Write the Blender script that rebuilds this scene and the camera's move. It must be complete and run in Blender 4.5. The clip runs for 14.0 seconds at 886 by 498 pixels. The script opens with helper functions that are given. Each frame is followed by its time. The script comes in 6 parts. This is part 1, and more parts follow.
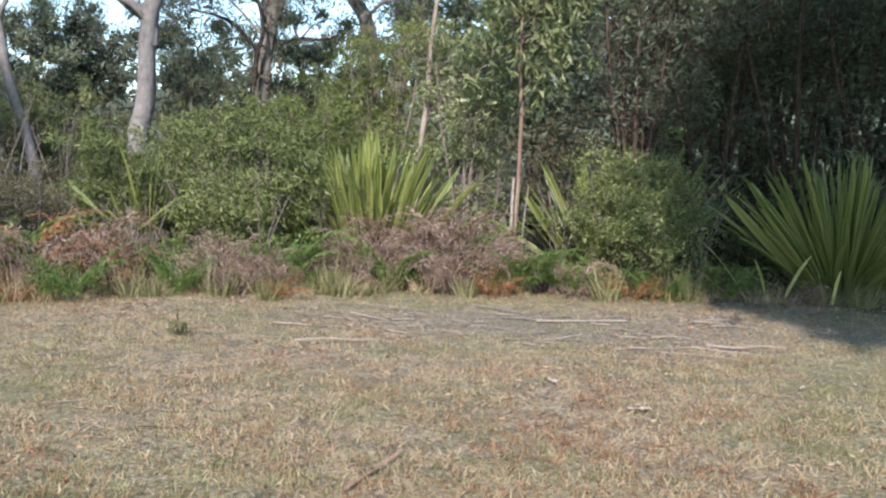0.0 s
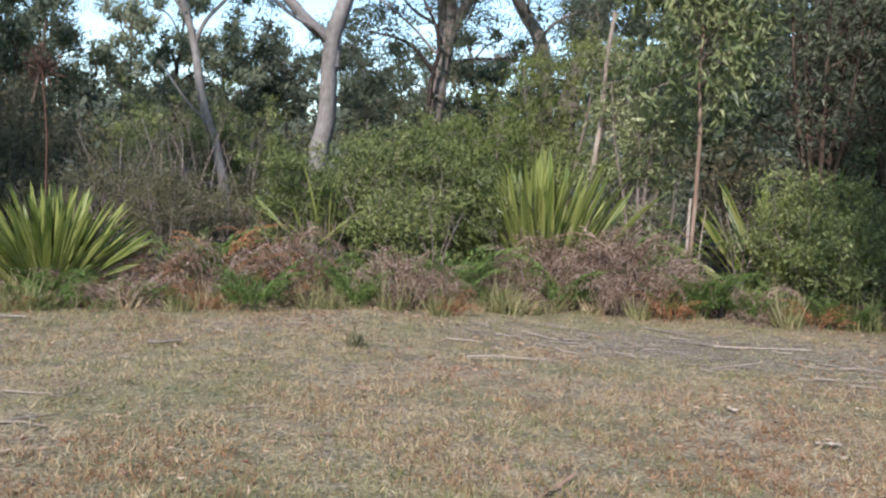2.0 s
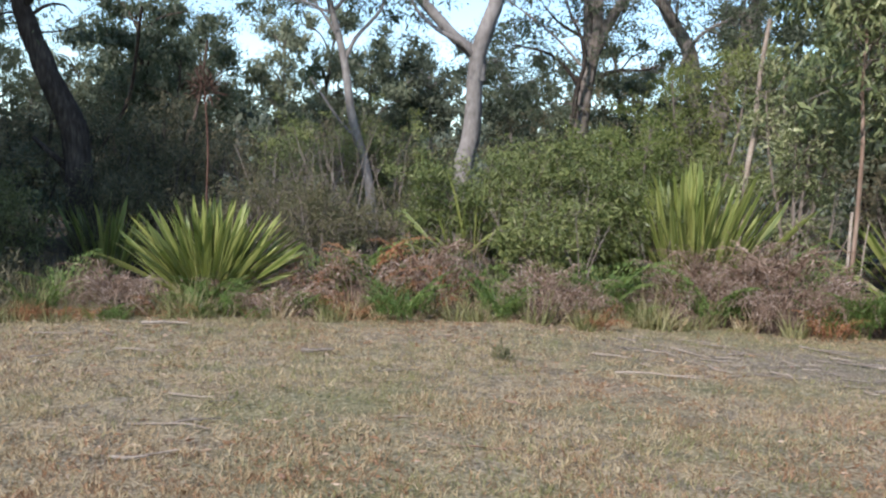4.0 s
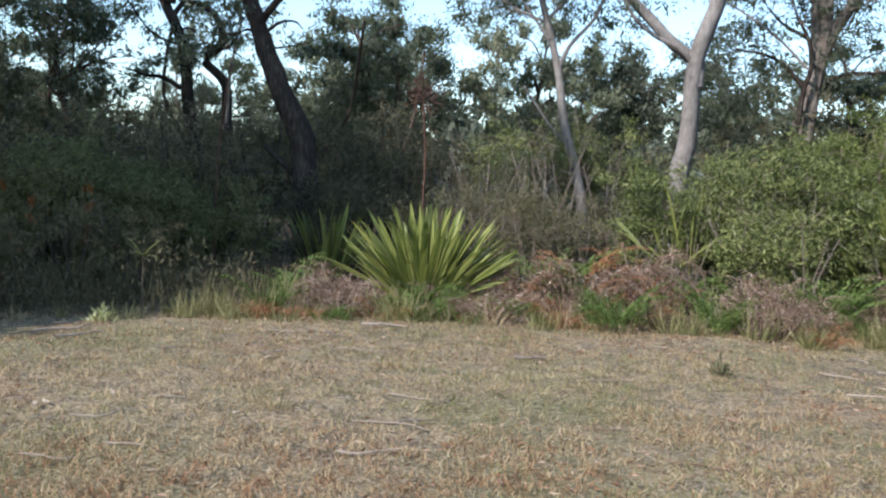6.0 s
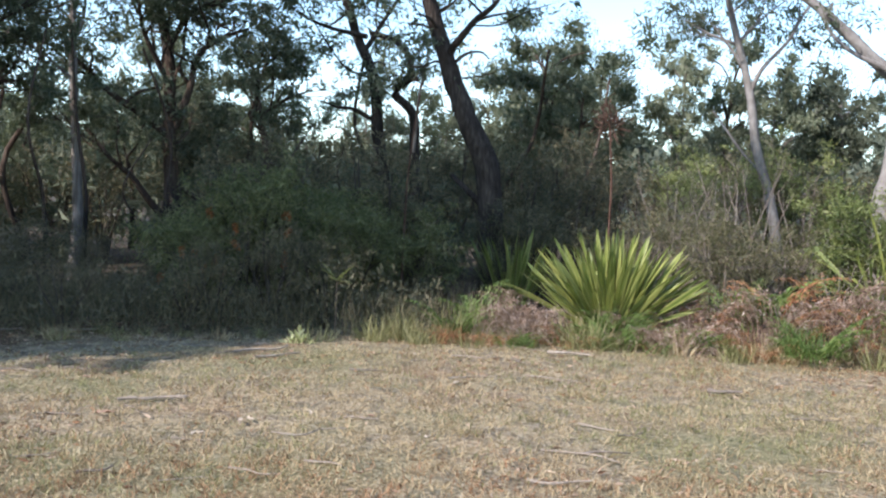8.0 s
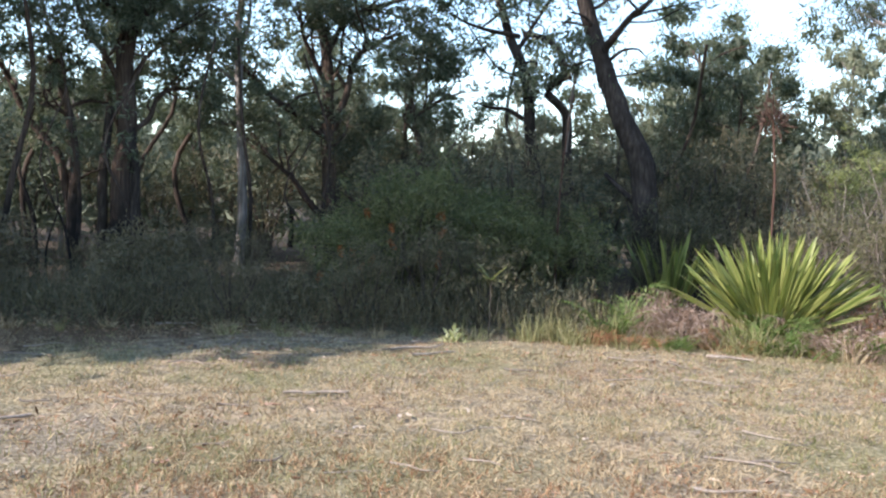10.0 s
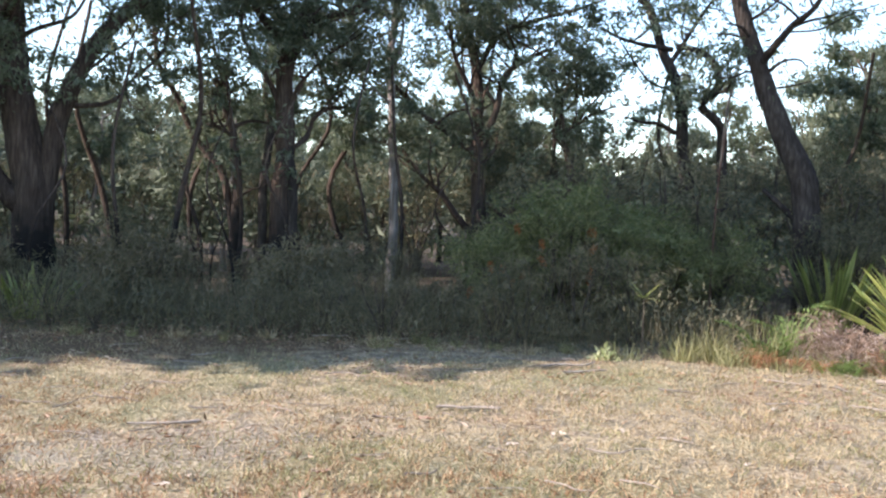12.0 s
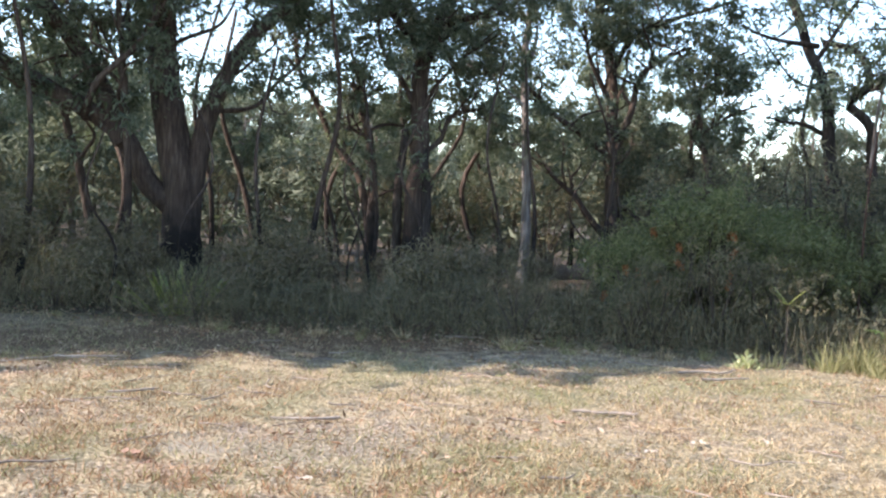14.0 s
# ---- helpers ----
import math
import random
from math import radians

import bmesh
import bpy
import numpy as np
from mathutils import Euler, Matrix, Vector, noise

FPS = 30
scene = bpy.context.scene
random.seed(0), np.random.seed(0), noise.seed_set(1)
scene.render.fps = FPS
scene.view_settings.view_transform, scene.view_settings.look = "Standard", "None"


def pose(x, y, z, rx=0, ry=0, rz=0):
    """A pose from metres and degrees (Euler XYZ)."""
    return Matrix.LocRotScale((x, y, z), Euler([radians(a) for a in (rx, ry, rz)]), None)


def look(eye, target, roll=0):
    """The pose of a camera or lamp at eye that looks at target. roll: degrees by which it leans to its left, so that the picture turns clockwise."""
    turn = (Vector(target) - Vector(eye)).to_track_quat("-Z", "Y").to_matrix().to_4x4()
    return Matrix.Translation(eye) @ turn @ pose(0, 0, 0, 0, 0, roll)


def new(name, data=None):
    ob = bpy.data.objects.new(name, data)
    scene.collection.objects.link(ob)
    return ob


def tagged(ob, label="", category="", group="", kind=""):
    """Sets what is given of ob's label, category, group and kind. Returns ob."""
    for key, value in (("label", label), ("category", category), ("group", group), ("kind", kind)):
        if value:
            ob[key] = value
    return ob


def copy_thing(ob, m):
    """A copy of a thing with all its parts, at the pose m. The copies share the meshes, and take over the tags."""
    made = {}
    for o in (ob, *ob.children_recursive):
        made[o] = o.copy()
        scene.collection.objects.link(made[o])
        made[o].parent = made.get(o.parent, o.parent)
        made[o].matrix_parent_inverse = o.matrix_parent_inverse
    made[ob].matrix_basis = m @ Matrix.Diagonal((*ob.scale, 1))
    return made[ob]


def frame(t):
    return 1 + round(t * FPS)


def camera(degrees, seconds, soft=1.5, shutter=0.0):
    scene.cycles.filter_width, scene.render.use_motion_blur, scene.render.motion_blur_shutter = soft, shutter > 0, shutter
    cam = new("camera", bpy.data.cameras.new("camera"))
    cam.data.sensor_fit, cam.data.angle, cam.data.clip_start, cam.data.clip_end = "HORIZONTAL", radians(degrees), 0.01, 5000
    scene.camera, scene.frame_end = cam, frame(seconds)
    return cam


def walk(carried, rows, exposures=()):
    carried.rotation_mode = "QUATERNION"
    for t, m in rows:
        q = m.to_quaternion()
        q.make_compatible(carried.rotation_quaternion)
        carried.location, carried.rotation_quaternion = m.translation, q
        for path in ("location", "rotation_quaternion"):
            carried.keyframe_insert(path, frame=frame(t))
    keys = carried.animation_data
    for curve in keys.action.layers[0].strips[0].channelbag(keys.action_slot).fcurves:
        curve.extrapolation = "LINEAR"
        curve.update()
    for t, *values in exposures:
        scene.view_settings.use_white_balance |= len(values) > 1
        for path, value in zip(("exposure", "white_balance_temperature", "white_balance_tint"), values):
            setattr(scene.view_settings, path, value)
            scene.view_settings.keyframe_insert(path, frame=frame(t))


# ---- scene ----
cam = camera(49.23, 14.0, soft=2.3)
PATH = [
    (0, (-0.000, -0.000, 1.500), (-0.000, 9.965, 0.659), 1.98),
    (0.5, (-0.024, -0.001, 1.500), (-0.607, 9.949, 0.685), 2.11),
    (1, (-0.043, -0.002, 1.500), (-1.088, 9.911, 0.704), 2.50),
    (1.5, (-0.057, -0.004, 1.500), (-1.442, 9.870, 0.739), 2.46),
    (2, (-0.071, -0.006, 1.500), (-1.777, 9.821, 0.782), 2.55),
    (4.5, (-0.152, -0.029, 1.500), (-3.811, 9.256, 0.866), 2.25),
    (5, (-0.177, -0.040, 1.500), (-4.456, 8.976, 0.863), 2.07),
    (5.5, (-0.197, -0.050, 1.500), (-4.937, 8.730, 0.841), 2.41),
    (6, (-0.209, -0.057, 1.500), (-5.246, 8.556, 0.834), 2.86),
    (6.5, (-0.223, -0.065, 1.500), (-5.600, 8.340, 0.837), 2.78),
    (7, (-0.239, -0.076, 1.500), (-5.995, 8.080, 0.914), 2.85),
    (7.5, (-0.254, -0.087, 1.500), (-6.395, 7.789, 0.993), 2.91),
    (8, (-0.271, -0.101, 1.500), (-6.821, 7.441, 1.026), 2.73),
    (10.5, (-0.326, -0.159, 1.500), (-8.191, 5.995, 0.982), 2.54),
    (11, (-0.337, -0.173, 1.500), (-8.462, 5.638, 1.038), 2.52),
    (11.5, (-0.345, -0.186, 1.500), (-8.680, 5.320, 1.037), 2.61),
    (12, (-0.352, -0.197, 1.500), (-8.856, 5.045, 1.051), 2.55),
    (12.5, (-0.358, -0.206, 1.500), (-8.991, 4.822, 1.070), 2.54),
    (13, (-0.364, -0.216, 1.500), (-9.141, 4.556, 1.069), 2.38),
    (13.5, (-0.370, -0.229, 1.500), (-9.313, 4.222, 1.024), 2.59),
    (14, (-0.378, -0.245, 1.500), (-9.501, 3.821, 1.011), 2.74),
]
EXPOSURE = [(0.0, 0.88, 6400, 15.5), (2.0, 0.64, 6400, 15.5), (5.0, 0.61, 6400, 14.5), (6.5, 0.73, 6450, 14.5), (8.0, 1.03, 6500, 15.5), (10.5, 1.31, 6700, 18.5), (14.0, 1.66, 6850, 20.5)]
walk(cam, [(t, look(eye, target, roll)) for t, eye, target, roll in PATH], EXPOSURE)

# ---- world and sun ----
SUN_BEARING, SUN_HEIGHT = 169.0, 36.0
world = bpy.data.worlds.new("world")
scene.world = world
world.use_nodes = True
wn = world.node_tree.nodes
sky = wn.new("ShaderNodeTexSky")
sky.sky_type, sky.sun_disc = "NISHITA", False
sky.sun_elevation, sky.sun_rotation = radians(SUN_HEIGHT), radians(-SUN_BEARING)
sky.air_density, sky.dust_density, sky.ozone_density = 1.0, 0.3, 1.0
tint = wn.new("ShaderNodeMix")
tint.data_type, tint.blend_type = "RGBA", "MULTIPLY"
tint.inputs[0].default_value, tint.inputs[7].default_value = 1.0, (0.87, 0.985, 1.0, 1)
world.node_tree.links.new(sky.outputs[0], tint.inputs[6])
world.node_tree.links.new(tint.outputs[2], wn["Background"].inputs[0])
wn["Background"].inputs[1].default_value = 0.175
sun = new("sun", bpy.data.lights.new("sun", "SUN"))
sun.data.energy, sun.data.angle, sun.data.color = 3.8, radians(0.53), (1.0, 0.955, 0.89)
sb, sh = radians(SUN_BEARING), radians(SUN_HEIGHT)
sun.matrix_world = look((0, 0, 30), Vector((0, 0, 30)) - Vector((-math.sin(sb) * math.cos(sh), math.cos(sb) * math.cos(sh), math.sin(sh))))


# ---- materials ----
def nodes_of(name):
    m = bpy.data.materials.new(name)
    m.use_nodes = True
    n, l = m.node_tree.nodes, m.node_tree.links
    return m, n, l, n["Principled BSDF"]


def ramp(n, stops):
    r = n.new("ShaderNodeValToRGB")
    e = r.color_ramp.elements
    while len(e) < len(stops):
        e.new(0.5)
    for el, (p, c) in zip(e, stops):
        el.position, el.color = p, (*c, 1)
    return r


def noise_tex(n, l, scale, detail=4.0, stretch=None, coord="Object"):
    tc, tx = n.new("ShaderNodeTexCoord"), n.new("ShaderNodeTexNoise")
    tx.inputs["Scale"].default_value, tx.inputs["Detail"].default_value = scale, detail
    if stretch:
        mp = n.new("ShaderNodeMapping")
        mp.inputs["Scale"].default_value = stretch
        l.new(tc.outputs[coord], mp.inputs[0])
        l.new(mp.outputs[0], tx.inputs["Vector"])
    else:
        l.new(tc.outputs[coord], tx.inputs["Vector"])
    return tx


def mixed(n, l, fac, a, b, kind="MIX"):
    m = n.new("ShaderNodeMix")
    m.data_type, m.blend_type = "RGBA", kind
    for k, v in ((0, fac), (6, a), (7, b)):
        if isinstance(v, (int, float)):
            m.inputs[k].default_value = v
        elif isinstance(v, tuple):
            m.inputs[k].default_value = (*v, 1)
        else:
            l.new(v, m.inputs[k])
    return m.outputs[2]


def leafy(name, stops, rough=0.5, through_light=0.3, patch=0.5, patch_scale=0.9, gloss=0.35, glow=0.55, plant=0.25):
    """Leaf: each one its own tone, drifting over the plant, with light passing through."""
    m, n, l, p = nodes_of(name)
    geo = n.new("ShaderNodeNewGeometry")
    drift = noise_tex(n, l, patch_scale, 2.0)
    add = n.new("ShaderNodeMath")
    add.operation = "MULTIPLY_ADD"
    l.new(drift.outputs[0], add.inputs[0])
    add.inputs[1].default_value = patch * 1.6
    sc = n.new("ShaderNodeMath")
    sc.operation = "MULTIPLY_ADD"
    l.new(geo.outputs["Random Per Island"], sc.inputs[0])
    sc.inputs[1].default_value, sc.inputs[2].default_value = 1 - patch * 0.6, -patch * 0.5
    l.new(sc.outputs[0], add.inputs[2])
    r = ramp(n, stops)
    info, each = n.new("ShaderNodeObjectInfo"), n.new("ShaderNodeMath")
    each.operation = "MULTIPLY_ADD"
    l.new(info.outputs["Random"], each.inputs[0])
    each.inputs[1].default_value = plant
    off = n.new("ShaderNodeMath")
    off.operation = "SUBTRACT"
    l.new(add.outputs[0], off.inputs[0])
    off.inputs[1].default_value = plant / 2
    l.new(off.outputs[0], each.inputs[2])
    l.new(each.outputs[0], r.inputs[0])
    l.new(r.outputs[0], p.inputs["Base Color"])
    p.inputs["Roughness"].default_value = rough
    p.inputs["Specular IOR Level"].default_value = gloss
    tr = n.new("ShaderNodeBsdfTranslucent")
    l.new(mixed(n, l, glow, r.outputs[0], (0.26, 0.32, 0.05), "MIX"), tr.inputs[0])
    mx = n.new("ShaderNodeMixShader")
    mx.inputs[0].default_value = through_light
    l.new(p.outputs[0], mx.inputs[1])
    l.new(tr.outputs[0], mx.inputs[2])
    l.new(mx.outputs[0], n["Material Output"].inputs[0])
    return m


def dry(name, stops, through_light=0.15, patch=0.4, patch_scale=1.5):
    m = leafy(name, stops, 0.8, through_light, patch, patch_scale, 0.15)
    for nd in m.node_tree.nodes:
        if nd.type == "MIX":
            nd.inputs[7].default_value = (0.45, 0.33, 0.2, 1)
    return m


def bark(name, stops, scale=6.0, stretch=(1, 1, 0.18), bump=0.5, blotch=0.4, char_shade=0.0):
    """The last argument is the height to which the foot is blackened: char and painted shade."""
    m, n, l, p = nodes_of(name)
    grain = noise_tex(n, l, scale * 4, 6.0, stretch)
    blot = noise_tex(n, l, scale * 0.45, 3.0)
    r = ramp(n, stops)
    mixv = n.new("ShaderNodeMix")
    mixv.inputs[0].default_value = blotch
    l.new(grain.outputs[0], mixv.inputs[2])
    l.new(blot.outputs[0], mixv.inputs[3])
    l.new(mixv.outputs[0], r.inputs[0])
    col = r.outputs[0]
    if char_shade:
        tc, sep, add, rng_ = n.new("ShaderNodeTexCoord"), n.new("ShaderNodeSeparateXYZ"), n.new("ShaderNodeMath"), n.new("ShaderNodeMapRange")
        l.new(tc.outputs["Object"], sep.inputs[0])
        add.operation = "MULTIPLY_ADD"
        l.new(blot.outputs[0], add.inputs[0])
        add.inputs[1].default_value = -2.6
        l.new(sep.outputs[2], add.inputs[2])
        l.new(add.outputs[0], rng_.inputs[0])
        rng_.inputs[1].default_value, rng_.inputs[2].default_value = char_shade - 1.9, char_shade - 0.9
        col = mixed(n, l, rng_.outputs[0], (0.022, 0.019, 0.018), col)
    l.new(col, p.inputs["Base Color"])
    p.inputs["Roughness"].default_value, p.inputs["Specular IOR Level"].default_value = 0.95, 0.08
    b = n.new("ShaderNodeBump")
    b.inputs["Strength"].default_value, b.inputs["Distance"].default_value = bump, 0.03
    l.new(grain.outputs[0], b.inputs["Height"])
    l.new(b.outputs[0], p.inputs["Normal"])
    return m


M_SHRUB = leafy("shrub_leaf", [(0.1, (0.06, 0.08, 0.03)), (0.5, (0.165, 0.2, 0.07)), (0.9, (0.36, 0.38, 0.16))], 0.42, 0.36, 0.35, glow=0.4)
M_SHRUB_Y = leafy("young_leaf", [(0.15, (0.09, 0.12, 0.034)), (0.5, (0.175, 0.21, 0.065)), (0.85, (0.3, 0.32, 0.115))], 0.5, 0.32, glow=0.45)
M_SAP = leafy("wattle_leaf", [(0.12, (0.075, 0.1, 0.042)), (0.5, (0.21, 0.24, 0.105)), (0.88, (0.46, 0.46, 0.26))], 0.4, 0.22, gloss=0.4, glow=0.35)
M_GUM = leafy("gum_leaf", [(0.15, (0.06, 0.075, 0.05)), (0.5, (0.12, 0.142, 0.095)), (0.85, (0.23, 0.25, 0.175))], 0.5, 0.46, gloss=0.4, glow=0.25)
M_DARK = leafy("thicket_leaf", [(0.15, (0.075, 0.082, 0.056)), (0.5, (0.155, 0.138, 0.084)), (0.85, (0.265, 0.228, 0.145))], 0.6, 0.4, gloss=0.25, glow=0.15)
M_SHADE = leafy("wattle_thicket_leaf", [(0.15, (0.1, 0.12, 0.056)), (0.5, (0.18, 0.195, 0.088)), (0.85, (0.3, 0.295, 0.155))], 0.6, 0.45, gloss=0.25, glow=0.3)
M_OLIVE = leafy("heath_leaf", [(0.15, (0.07, 0.065, 0.035)), (0.5, (0.12, 0.115, 0.06)), (0.85, (0.2, 0.17, 0.1))], 0.7, 0.2)
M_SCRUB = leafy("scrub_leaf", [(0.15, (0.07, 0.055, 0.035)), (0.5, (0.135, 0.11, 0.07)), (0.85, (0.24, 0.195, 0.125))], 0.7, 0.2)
M_FAR = leafy("far_leaf", [(0.15, (0.065, 0.075, 0.05)), (0.5, (0.138, 0.162, 0.102)), (0.85, (0.28, 0.3, 0.205))], 0.75, 0.25, 0.7, 0.8, gloss=0.12, glow=0.15, plant=0.5)
M_HAZE = leafy("far_haze_leaf", [(0.15, (0.06, 0.072, 0.052)), (0.5, (0.125, 0.145, 0.102)), (0.85, (0.21, 0.23, 0.17))], 0.75, 0.25, 0.7, 0.3, gloss=0.12, glow=0.15)
M_RIDGE = bark("ridge_woods", [(0.3, (0.06, 0.075, 0.06)), (0.5, (0.11, 0.13, 0.105)), (0.7, (0.17, 0.19, 0.155))], 0.35, (1, 1, 0.7), 0.6)


M_CONE = dry("flower_cone", [(0.2, (0.12, 0.045, 0.02)), (0.5, (0.36, 0.13, 0.05)), (0.8, (0.52, 0.24, 0.1))])


def lily_material():
    """Sword leaf: dull green along the middle, straw-yellow margins, streaked lengthwise."""
    m = leafy("lily_blade", [(0.05, (0.05, 0.085, 0.02)), (0.5, (0.15, 0.195, 0.045)), (0.95, (0.37, 0.385, 0.13))], 0.4, 0.24, 0.25, 2.0, 0.5, plant=0.6)
    n, l = m.node_tree.nodes, m.node_tree.links
    tone = [q for q in n if q.type == "VALTORGB"][0].outputs[0]
    tc, sep, mag, edge_ = n.new("ShaderNodeTexCoord"), n.new("ShaderNodeSeparateXYZ"), n.new("ShaderNodeMath"), n.new("ShaderNodeMapRange")
    l.new(tc.outputs["Object"], sep.inputs[0])
    mag.operation = "ABSOLUTE"
    l.new(sep.outputs[1], mag.inputs[0])
    l.new(mag.outputs[0], edge_.inputs[0])
    edge_.inputs[1].default_value, edge_.inputs[2].default_value, edge_.inputs[3].default_value, edge_.inputs[4].default_value = 0.008, 0.024, 0.0, 0.6
    streak = noise_tex(n, l, 7.0, 3.0, (1, 30, 0.25))
    sr = ramp(n, [(0.42, (0.75, 0.75, 0.75)), (0.62, (1.15, 1.15, 1.1))])
    l.new(streak.outputs[0], sr.inputs[0])
    c = mixed(n, l, edge_.outputs[0], tone, (0.44, 0.43, 0.16))
    c = mixed(n, l, 1.0, c, sr.outputs[0], "MULTIPLY")
    l.new(c, n["Principled BSDF"].inputs["Base Color"])
    return m


M_LILY = lily_material()
M_FERN = leafy("fern_green", [(0.15, (0.065, 0.115, 0.03)), (0.5, (0.13, 0.2, 0.055)), (0.85, (0.24, 0.31, 0.1))], 0.55, 0.35, glow=0.35, plant=0.45)
M_DEAD = dry("fern_dead", [(0.05, (0.075, 0.042, 0.028)), (0.4, (0.2, 0.132, 0.098)), (0.65, (0.335, 0.245, 0.19)), (0.9, (0.54, 0.43, 0.375))], 0.12, 0.45, 2.5)
M_RUST = dry("fern_rust", [(0.1, (0.15, 0.055, 0.028)), (0.5, (0.31, 0.135, 0.066)), (0.85, (0.46, 0.27, 0.155))])
M_STRAW = dry("straw", [(0.1, (0.18, 0.13, 0.078)), (0.45, (0.39, 0.298, 0.172)), (0.85, (0.6, 0.495, 0.325))], 0.2, 0.62, 7.0)
M_TUFT = dry("tussock", [(0.1, (0.1, 0.115, 0.045)), (0.45, (0.2, 0.205, 0.085)), (0.85, (0.38, 0.35, 0.19))], 0.25, 0.55, 5.0)
M_LITTER = dry("litter", [(0.1, (0.1, 0.055, 0.035)), (0.45, (0.3, 0.17, 0.1)), (0.85, (0.55, 0.42, 0.32))], 0.1)
M_PALE = bark("pale_bark", [(0.25, (0.1, 0.088, 0.08)), (0.5, (0.22, 0.2, 0.187)), (0.72, (0.32, 0.3, 0.285))], 4.0, (1, 1, 0.5), bump=0.5, blotch=0.5)
M_STRINGY = bark("stringy_bark", [(0.28, (0.075, 0.062, 0.054)), (0.5, (0.2, 0.17, 0.15)), (0.72, (0.36, 0.325, 0.29))], 7.0, (1, 1, 0.08), 1.0)
# blackened foot: char, and painted shade low on trunks that no fire touched
M_BROWN = bark("brown_bark", [(0.3, (0.034, 0.024, 0.02)), (0.5, (0.084, 0.061, 0.049)), (0.7, (0.165, 0.127, 0.102))], 7.0, (1, 1, 0.12), 1.0, char_shade=1.4)
M_BLACK = bark("charred_bark", [(0.3, (0.02, 0.016, 0.014)), (0.5, (0.048, 0.039, 0.034)), (0.7, (0.105, 0.086, 0.074))], 7.0, (1, 1, 0.2), 1.0)
M_TAN = bark("tan_bark", [(0.25, (0.12, 0.075, 0.055)), (0.5, (0.24, 0.165, 0.125)), (0.75, (0.36, 0.29, 0.24))], 8.0, (1, 1, 0.15), 0.5)
M_REDSTEM = bark("red_stem", [(0.25, (0.05, 0.026, 0.02)), (0.5, (0.115, 0.063, 0.049)), (0.75, (0.19, 0.12, 0.098))], 8.0, (1, 1, 0.15), 0.5)
M_TWIG = bark("twig", [(0.2, (0.1, 0.08, 0.065)), (0.5, (0.2, 0.165, 0.14)), (0.8, (0.34, 0.3, 0.26))], 5.0)
M_STEM = bark("heath_stem", [(0.25, (0.035, 0.029, 0.024)), (0.5, (0.075, 0.062, 0.052)), (0.75, (0.14, 0.118, 0.1))], 6.0)
M_RUSTGRASS = dry("brown_grass", [(0.1, (0.13, 0.065, 0.035)), (0.45, (0.3, 0.165, 0.09)), (0.85, (0.48, 0.31, 0.19))], 0.15, 0.55, 6.0)
M_STICK = bark("dry_stick", [(0.2, (0.16, 0.125, 0.1)), (0.5, (0.31, 0.255, 0.21)), (0.8, (0.5, 0.44, 0.38))], 9.0, (1, 1, 1))


